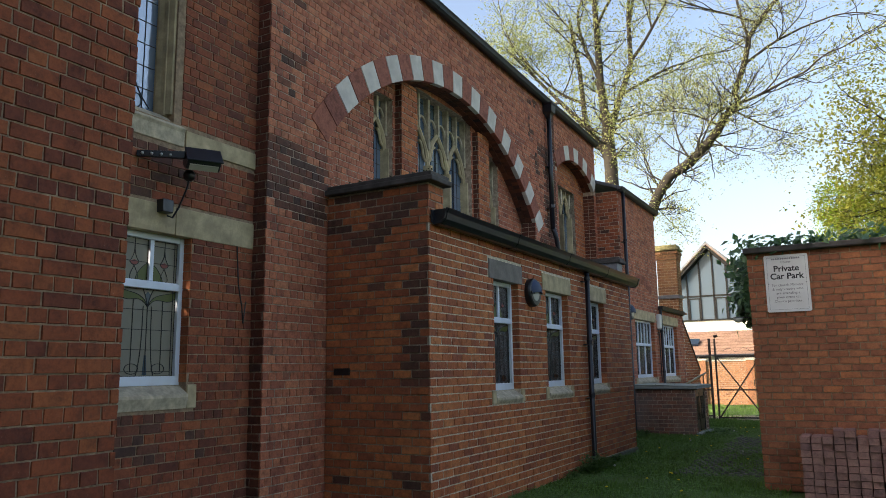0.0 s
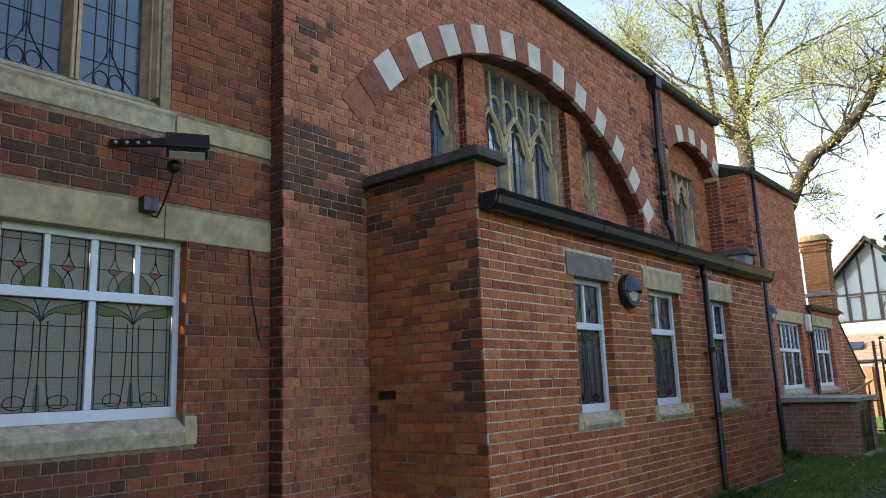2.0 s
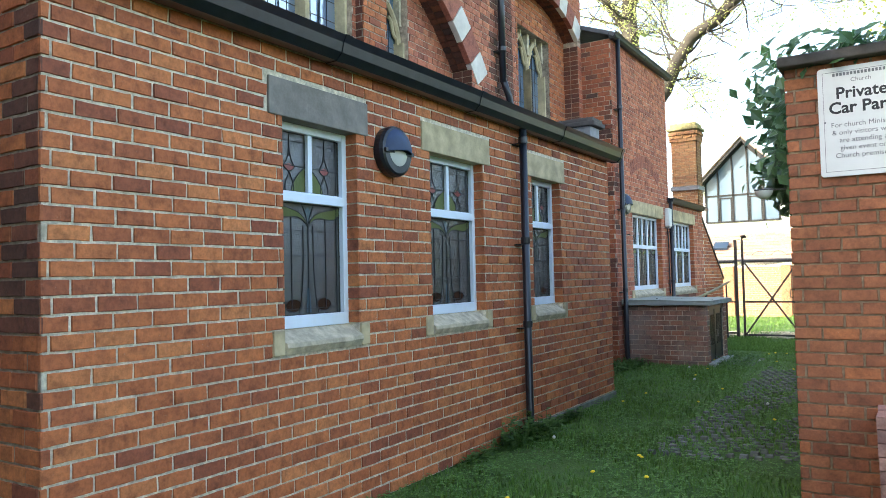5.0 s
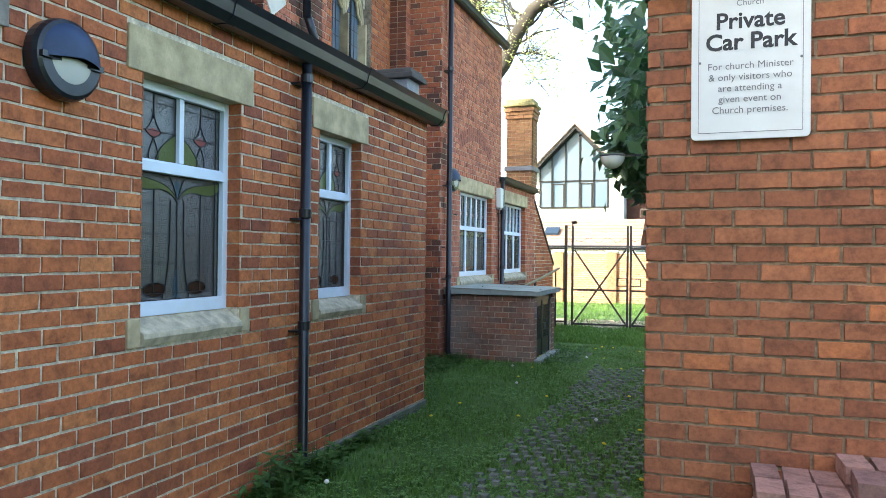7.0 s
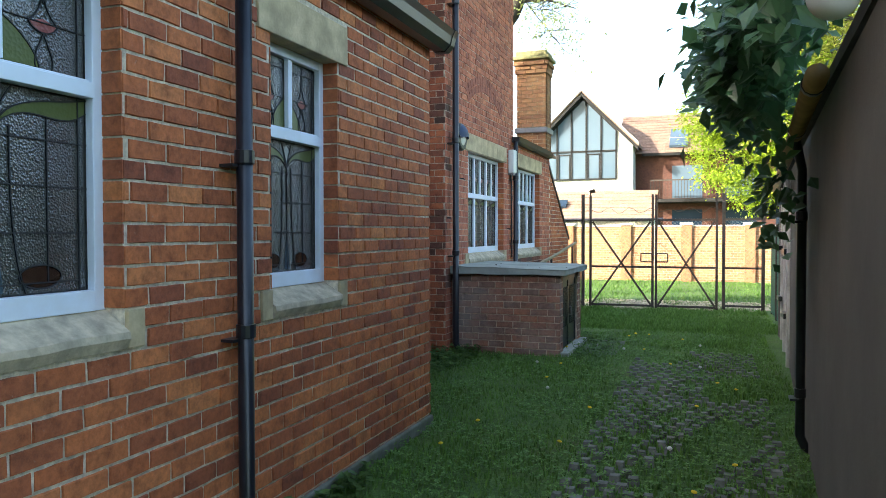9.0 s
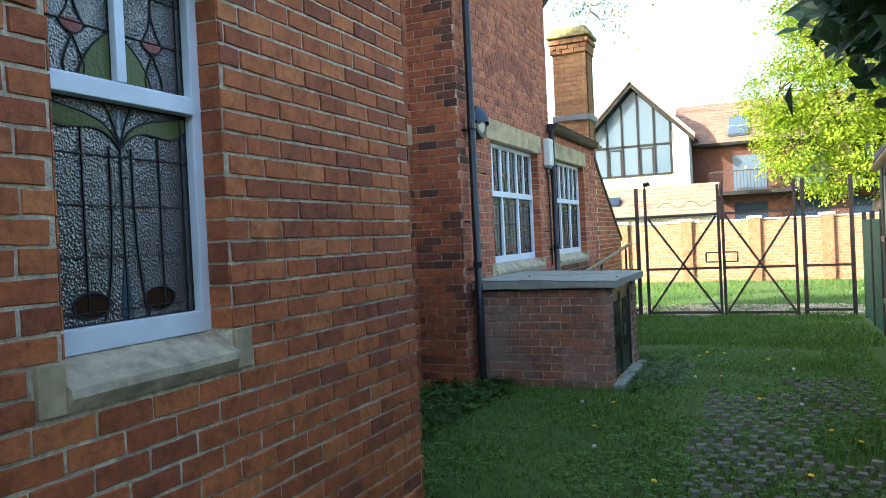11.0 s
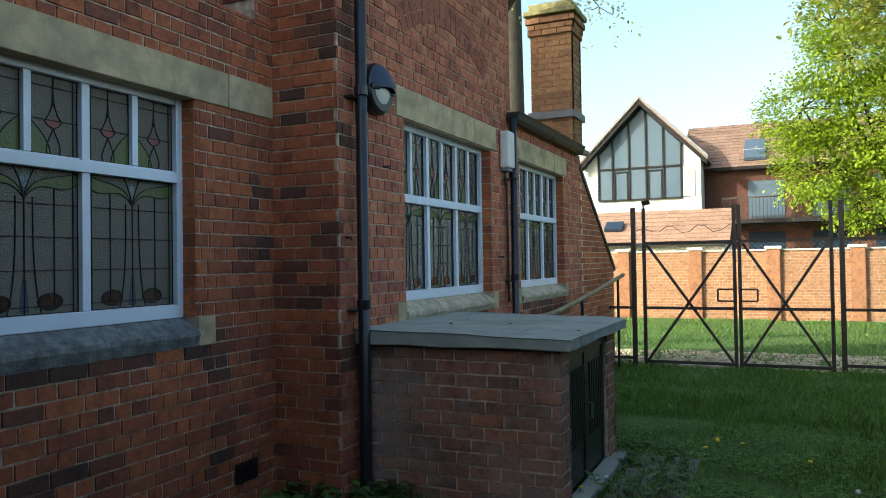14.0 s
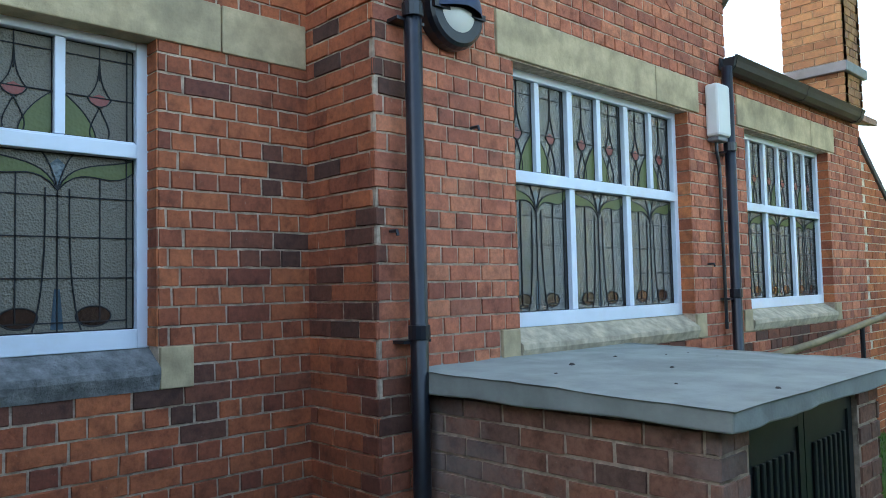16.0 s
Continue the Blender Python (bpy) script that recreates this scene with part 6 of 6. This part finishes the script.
tree("leaning_tree", "leaning tree limb with thin drooping twigs", (-5.0, 10, 0), [([(0, 0, 0), (0.6, 0, 2.6), (1.7, 0, 4.4), (3.02, 0, 6.03), (3.33, 0, 6.71), (3.71, 0, 7.26), (4.36, 0, 7.59), (4.77, 0, 7.99), (5.22, 0, 8.45), (5.46, 0, 8.89), (5.74, 0, 9.06), (5.88, 0, 9.24), (5.78, 0, 9.54), (6.14, 0, 10.45), (6.32, 0, 11.22), (6.66, 0, 11.68), (7.24, 0, 12.3), (7.6, 0, 13.2)], 0.20, 0.05)],
     [((6.32, 0, 11.2), (-0.2, 0, 1), 2.2, 0.05), ((5.85, 0, 9.2), (1.0, 0, 0.15), 2.0, 0.05), ((5.7, 0, 9.0), (0.6, 0.2, -0.3), 1.3, 0.03), ((4.5, 0, 7.7), (0.5, 0, 1.0), 1.5, 0.035), ((4.4, 0, 7.6), (-0.5, 0.2, 0.9), 1.6, 0.035), ((6.14, 0, 10.4), (0.9, 0.1, 0.6), 2.2, 0.045), ((7.2, 0, 12.2), (0.8, 0, 0.6), 2.4, 0.05), ((6.6, 0, 11.6), (-0.9, 0, 0.6), 2.0, 0.04), ((3.4, 0, 6.8), (-0.5, 0.3, 1.0), 1.3, 0.03), ((4.9, 0, 8.1), (0.9, 0.1, -0.2), 1.2, 0.025), ((3.2, 0, 6.4), (0.3, 0.2, -0.5), 0.7, 0.016), ((5.3, 0, 8.6), (-0.8, 0.1, 0.7), 1.5, 0.03)], 3, 30000, 0.062, LEAF_GREY, 9, 0.6, 0.35, 0.68, 6, 0.85, 6.2)
tree("yellow_green_tree", "dense yellow-green tree with trailing twigs", (8.9, 20, 0), [([(0, 0, 0), (0.1, 0, 2.5), (0, 0, 5)], 0.34, 0.26)],
     [((0, 0, 4.5), (-0.35, 0, 1), 4.6, 0.2), ((0, 0, 4), (-0.55, -0.3, 0.7), 3.8, 0.16), ((0, 0, 4), (0.6, 0.2, 1), 4.5, 0.18), ((0, 0, 4.8), (0, 0, 1), 4.5, 0.18)], 4, 46000, 0.15, LEAF_SPRING, 21, 0.6, 0.3)


def leafy_tree(name, label, base, trunks, lobes, clumps, size, mat, seed):
    """A tree in full leaf: limbs, and sprays of leaves gathered in uneven lobes with gaps between them."""
    r = random.Random(seed)
    ob = thing(name, label, "tree", base)
    wood, crown = Geo(), Geo()
    for pts, rad in trunks:
        wood.tube(pts, [rad * (1 - 0.75 * i / (len(pts) - 1)) for i in range(len(pts))], 8, False)
    root = Vector((0, 0, lobes[0][0][2] * 0.45))
    for c, rad in lobes:
        c = Vector(c)
        wood.tube([root, root.lerp(c, 0.5) + Vector((r.gauss(0, .3), r.gauss(0, .3), -0.3)), c], [0.11, 0.07, 0.02], 6, False)
        for i in range(10):
            e = c + Vector((r.gauss(0, 1), r.gauss(0, 1), r.gauss(0, 1))).normalized() * rad * 0.9
            wood.tube([c, c.lerp(e, 0.5) + Vector((r.gauss(0, .15), r.gauss(0, .15), r.gauss(0, .15))), e], [0.035, 0.02, 0.006], 4, False)
    weights = [rad ** 2 for _, rad in lobes]
    for i in range(clumps):
        c, rad = lobes[r.choices(range(len(lobes)), weights)[0]]
        d = Vector((r.gauss(0, 1), r.gauss(0, 1), r.gauss(0, 1))).normalized()
        p = Vector(c) + d * rad * r.uniform(0.55, 1.08) * (1 + 0.25 * noise.noise(d * 2.5 + Vector(c)))
        p.z -= 0.1 * rad
        for k in range(13):
            q = p + Vector((r.gauss(0, .22), r.gauss(0, .22), r.gauss(0, .10)))
            leaf(crown, q, d + Vector((r.uniform(-1, 1), r.uniform(-1, 1), r.uniform(-0.9, 0.3))), Vector((r.uniform(-.4, .4), r.uniform(-.4, .4), 1)), size * r.uniform(0.6, 1.25))
    part("trunk", wood, BARK, ob, smooth=True)
    part("crown", crown, mat, ob, kind="stuff")


leafy_tree("bright_green_tree", "bright green leafy tree behind the boundary wall", (5.0, 26, 0), [([(0, 0, 0), (0.1, 0, 2), (0.4, 0, 5), (0.9, 0, 8)], 0.3)],
           [((-2.9, -0.5, 6.2), 1.25), ((-1.6, -0.8, 7.7), 1.3), ((-2.6, -0.6, 4.4), 1.25), ((-2.0, -0.4, 8.9), 1.1), ((-0.8, -1.0, 5.6), 1.4), ((0.6, -0.6, 7.0), 1.6), ((0.2, -0.9, 4.2), 1.4), ((1.6, -0.5, 5.2), 1.6), ((1.8, 0, 8.4), 1.7), ((0.2, 0, 9.2), 1.4), ((-1.4, -0.4, 3.2), 0.9), ((3.2, 0, 6.6), 1.7), ((3.6, 0, 3.6), 1.8), ((1.8, 0, 2.6), 1.4), ((4.6, 0.4, 9), 1.8)],
           9000, 0.125, LEAF_GREEN, 33)


# ---- ivy, weeds, grass ----
def ivy(name, label, spots, count, size, seed, mat):
    r = random.Random(seed)
    g = Geo()
    for i in range(count):
        p0, p1, sx, sy, sz = spots[r.choices(range(len(spots)), [s[5] for s in spots])[0]][:5]
        p = Vector(p0).lerp(Vector(p1), r.random())
        p += Vector((r.gauss(0, sx), r.gauss(0, sy), r.gauss(0, sz)))
        v = Vector((r.uniform(-1, 0.6), r.uniform(-1, 0.5), r.uniform(-1, 0.3)))
        leaf(g, p, v, Vector((-0.6, -0.7, 0.8)), size * r.uniform(0.5, 1.25))
    ob = part(name, g, mat)
    return tagged(ob, label, "ivy", kind="stuff")


ivy("ivy_on_wall", "dark ivy trailing over the garage wall top", [((2.4, -3.4, 2.84), (8, -3.3, 2.92), 0.03, 0.10, 0.05, 3.0), ((2.30, -3.0, 2.75), (2.34, -1.6, 2.65), 0.10, 0.3, 0.14, 1.1),
     ((2.30, -2.6, 2.45), (2.34, 0.2, 2.4), 0.08, 0.3, 0.11, 1.5), ((2.22, -1.2, 2.22), (2.30, 0.3, 2.2), 0.08, 0.25, 0.10, 1.0), ((2.36, -0.6, 1.75), (2.36, -0.2, 1.6), 0.06, 0.12, 0.14, 0.25), ((2.10, -1.3, 2.33), (2.16, -0.1, 2.45), 0.10, 0.25, 0.13, 4.2), ((2.20, -1.3, 2.70), (2.24, 0.0, 2.75), 0.09, 0.25, 0.16, 3.2)], 5200, 0.115, 5, LEAF_IVY)


def moss(name, label, x0, x1, y0, y1, z, n, seed):
    r = random.Random(seed)
    g = Geo()
    for i in range(n):
        p = Vector((r.uniform(x0, x1), r.uniform(y0, y1), z + abs(r.gauss(0, 0.012))))
        if noise.noise((p.y * 3, 0, seed)) < -0.25:
            continue
        leaf(g, p, Vector((r.uniform(-1, 1), r.uniform(-1, 1), r.uniform(0, 1.2))), Z, r.uniform(0.015, 0.04))
    tagged(part(name, g, LEAF_MOSS), label, "moss", kind="stuff")


LEAF_MOSS = leaf_mat("dark_moss", (0.015, 0.022, 0.008), (0.045, 0.055, 0.018))
moss("gutter_moss", "dark moss along the wing roof edge", -0.02, 0.08, YN + 0.3, 0.0, 2.945, 3200, 3)
moss("coping_moss", "dark moss on the parapet coping", XN, 0.05, YN, YN + 0.3, 3.322, 220, 4)


def weeds(name, label, x0, x1, y0, y1, h, n, seed):
    r = random.Random(seed)
    g = Geo()
    for i in range(n):
        x, y = r.uniform(x0, x1), r.uniform(y0, y1)
        z = ground_z(x, y)
        hh = h * r.uniform(0.4, 1.1)
        top = Vector((x + r.gauss(0, 0.04), y + r.gauss(0, 0.04), z + hh))
        g.tube([(x, y, z), top], 0.0025, 3, False)
        for k in range(7):
            a = r.uniform(0, 6.28)
            p = Vector((x, y, z)).lerp(top, 0.25 + 0.12 * k)
            leaf(g, p, Vector((math.cos(a), math.sin(a), r.uniform(-0.2, 0.5))), Z, r.uniform(0.04, 0.085))
    tagged(part(name, g, LEAF_WEED), label, "weeds", kind="stuff")


weeds("nettles", "low green nettles in the wall corner", XL + 0.1, XF + 0.4, 1.3, 3.28, 0.11, 240, 1)
weeds("pipe_weeds", "leafy weeds at the foot of the downpipe", 0.05, 0.30, -3.05, -2.35, 0.24, 60, 2)
weeds("wall_weeds", "low weeds along the wall foot", 0.03, 0.16, -3.6, -1.2, 0.10, 70, 6)
weeds("far_weeds", "low weeds beside the brick store", 0.4, 0.9, 3.1, 5.2, 0.12, 45, 8)


def grass(name, label, n, x0, x1, y0, y1, hmin, hmax, seed, clear=None):
    r = random.Random(seed)
    g = Geo()
    for i in range(n):
        x, y = r.uniform(x0, x1), r.uniform(y0, y1)
        if clear and clear(x, y):
            continue
        dens = 0.5 + noise.noise((x * 1.1, y * 1.1, 5))
        if r.random() > 0.35 + dens:
            continue
        a, h = r.uniform(0, 6.28), r.uniform(hmin, hmax) * (0.7 + 0.5 * dens)
        z = ground_z(x, y) - 0.01
        w = 0.0035 + h * 0.03
        dx, dy = math.cos(a), math.sin(a)
        bend = r.uniform(0.1, 0.75) * h
        g.add([(x - dy * w, y + dx * w, z), (x + dy * w, y - dx * w, z), (x + dx * bend * 0.4 + dy * w * .8, y + dy * bend * 0.4 - dx * w * .8, z + h * 0.6), (x + dx * bend * 0.4 - dy * w * .8, y + dy * bend * 0.4 + dx * w * .8, z + h * 0.6), (x + dx * bend, y + dy * bend, z + h)],
              [(0, 1, 2, 3), (3, 2, 4)])
    tagged(part(name, g, GRASS), label, "grass", kind="stuff")


inside = lambda x, y: x < (0.03 if y < 0 else XL + 0.02 if y < 3.05 else 0.36 if 3.3 < y < 5 else XF + 0.02)  # noqa: E731
grass("near_grass", "short rough grass between the walls", 105000, -1.45, 2.7, -8.5, 7, 0.018, 0.065, 1, inside)
grass("far_grass", "rough grass up to the gates", 34000, -1.0, 3.0, 6.5, 11.0, 0.03, 0.09, 2, inside)
grass("start_grass", "short rough grass by the bay", 14000, -1.3, 5.0, -12, -6.8, 0.02, 0.06, 3, lambda x, y: x < 0.25)
grass("sunny_grass", "sunlit grass beyond the gates", 26000, -4, 9, 11.5, 19.8, 0.05, 0.10, 4)


def clover(name, label, n, x0, x1, y0, y1, seed):
    r = random.Random(seed)
    g = Geo()
    for i in range(n):
        x, y = r.uniform(x0, x1), r.uniform(y0, y1)
        if inside(x, y) or noise.noise((x * 1.7, y * 1.7, 8)) < -0.15:
            continue
        z = ground_z(x, y) + r.uniform(0.015, 0.05)
        a = r.uniform(0, 6.28)
        for k in range(3):
            leaf(g, Vector((x, y, z)), Vector((math.cos(a + k * 2.1), math.sin(a + k * 2.1), r.uniform(0, 0.5))), Z, r.uniform(0.014, 0.03))
    tagged(part(name, g, LEAF_CLOVER), label, "clover", kind="stuff")


LEAF_CLOVER = leaf_mat("clover_leaf", (0.075, 0.18, 0.032), (0.17, 0.31, 0.07))
clover("clover", "small clover leaves through the grass", 26000, -1.45, 2.6, -6, 6, 14)


def grid_pavers():
    """Worn concrete lumps of a grass grid."""
    r = random.Random(12)
    g = Geo()
    for i in range(12):
        for j in range(50):
            x, y = 1.22 + i * 0.105 + (0.05 if j % 2 else 0), -2.6 + j * 0.135
            if r.random() < 0.12 or noise.noise((x * 1.2, y * 0.7, 9)) < -0.28 or x > WX(y) - 0.12:
                continue
            z = ground_z(x, y) + r.uniform(0.0, 0.014) + 0.012
            s = r.uniform(0.030, 0.042)
            a = [(x - s, y - s, z - 0.05), (x + s, y - s, z - 0.05), (x + s, y + s, z - 0.05), (x - s, y + s, z - 0.05)]
            q = s * 0.72
            b = [(x - q, y - q, z + 0.012), (x + q, y - q, z + 0.012), (x + q, y + q, z + 0.012), (x - q, y + q, z + 0.012)]
            g.add(a + b, [(4, 5, 6, 7), (0, 1, 5, 4), (1, 2, 6, 5), (2, 3, 7, 6), (3, 0, 4, 7)])
    tagged(part("grid_pavers", g, plain_mat("mossy_concrete", (0.15, 0.155, 0.14), 0.95, 0, 0.4, 9, 60, 0.6, 0.004, (0.06, 0.085, 0.03))), "worn concrete grass-grid lumps in the lawn", "pavers", kind="stuff")
    g = Geo()
    for i in range(900):
        x, y = r.uniform(-3, 4), r.uniform(10.7, 12.6)
        s, z = r.uniform(0.04, 0.09), ground_z(x, y) + 0.01
        g.add([(x - s, y - s * .7, z - .03), (x + s, y - s * .8, z - .03), (x + s * .9, y + s, z - .03), (x - s, y + s * .8, z - .03), (x - s * .6, y - s * .5, z + .02), (x + s * .6, y - s * .5, z + .02), (x + s * .6, y + s * .5, z + .02), (x - s * .6, y + s * .5, z + .02)],
              [(4, 5, 6, 7), (0, 1, 5, 4), (1, 2, 6, 5), (2, 3, 7, 6), (3, 0, 4, 7)])
    tagged(part("cobble_strip", g, STONE_GREY), "rough stone strip beyond the gates", "cobbles", kind="stuff")


grid_pavers()
YELLOW = plain_mat("dandelion_yellow", (0.75, 0.55, 0.02), 0.7, 0, 0.1)
rd = random.Random(6)
proto = None
clock = None
WHITE_FLUFF = plain_mat("seed_fluff", (0.62, 0.62, 0.58), 0.9)
for i in range(8):
    x, y = rd.uniform(0.3, 2.3), rd.uniform(-5, 6)
    if inside(x, y):
        continue
    m = pose(x, y, ground_z(x, y), rd.uniform(-10, 10), rd.uniform(-10, 10), 0)
    if clock is None:
        clock = thing("seed_head", "white dandelion seed head in the grass", "flower", (0, 0, 0), "seed heads in the grass")
        part("stalk", Geo().tube([(0, 0, 0), (0, 0, 0.10)], 0.0025, 4), LEAF_WEED, clock)
        part("fluff", Geo().lathe((0, 0, 0.095), Z, [(0, 0.004), (0.006, 0.013), (0.014, 0.017), (0.022, 0.013), (0.028, 0.004)], 10), WHITE_FLUFF, clock)
        clock.matrix_basis = m
    else:
        copy_thing(clock, m)
for i in range(26):
    x, y = rd.uniform(0.3, 2.3), rd.uniform(-4.5, 6)
    if inside(x, y):
        continue
    m = pose(x, y, ground_z(x, y), rd.uniform(-12, 12), rd.uniform(-12, 12), 0)
    if proto is None:
        proto = thing("dandelion", "yellow dandelion flower in the grass", "flower", (0, 0, 0), "dandelions in the grass")
        part("stalk", Geo().tube([(0, 0, 0), (0, 0, 0.07)], 0.003, 4), LEAF_WEED, proto)
        part("flower_head", Geo().lathe((0, 0, 0.07), Z, [(0, 0.006), (0.006, 0.017), (0.012, 0.015), (0.016, 0.006)], 10), YELLOW, proto)
        proto.matrix_basis = m
    else:
        copy_thing(proto, m)

# ---- bricks of the walls ----
rng = random.Random(7)
for w in WALLS:
    w.lay(rng)
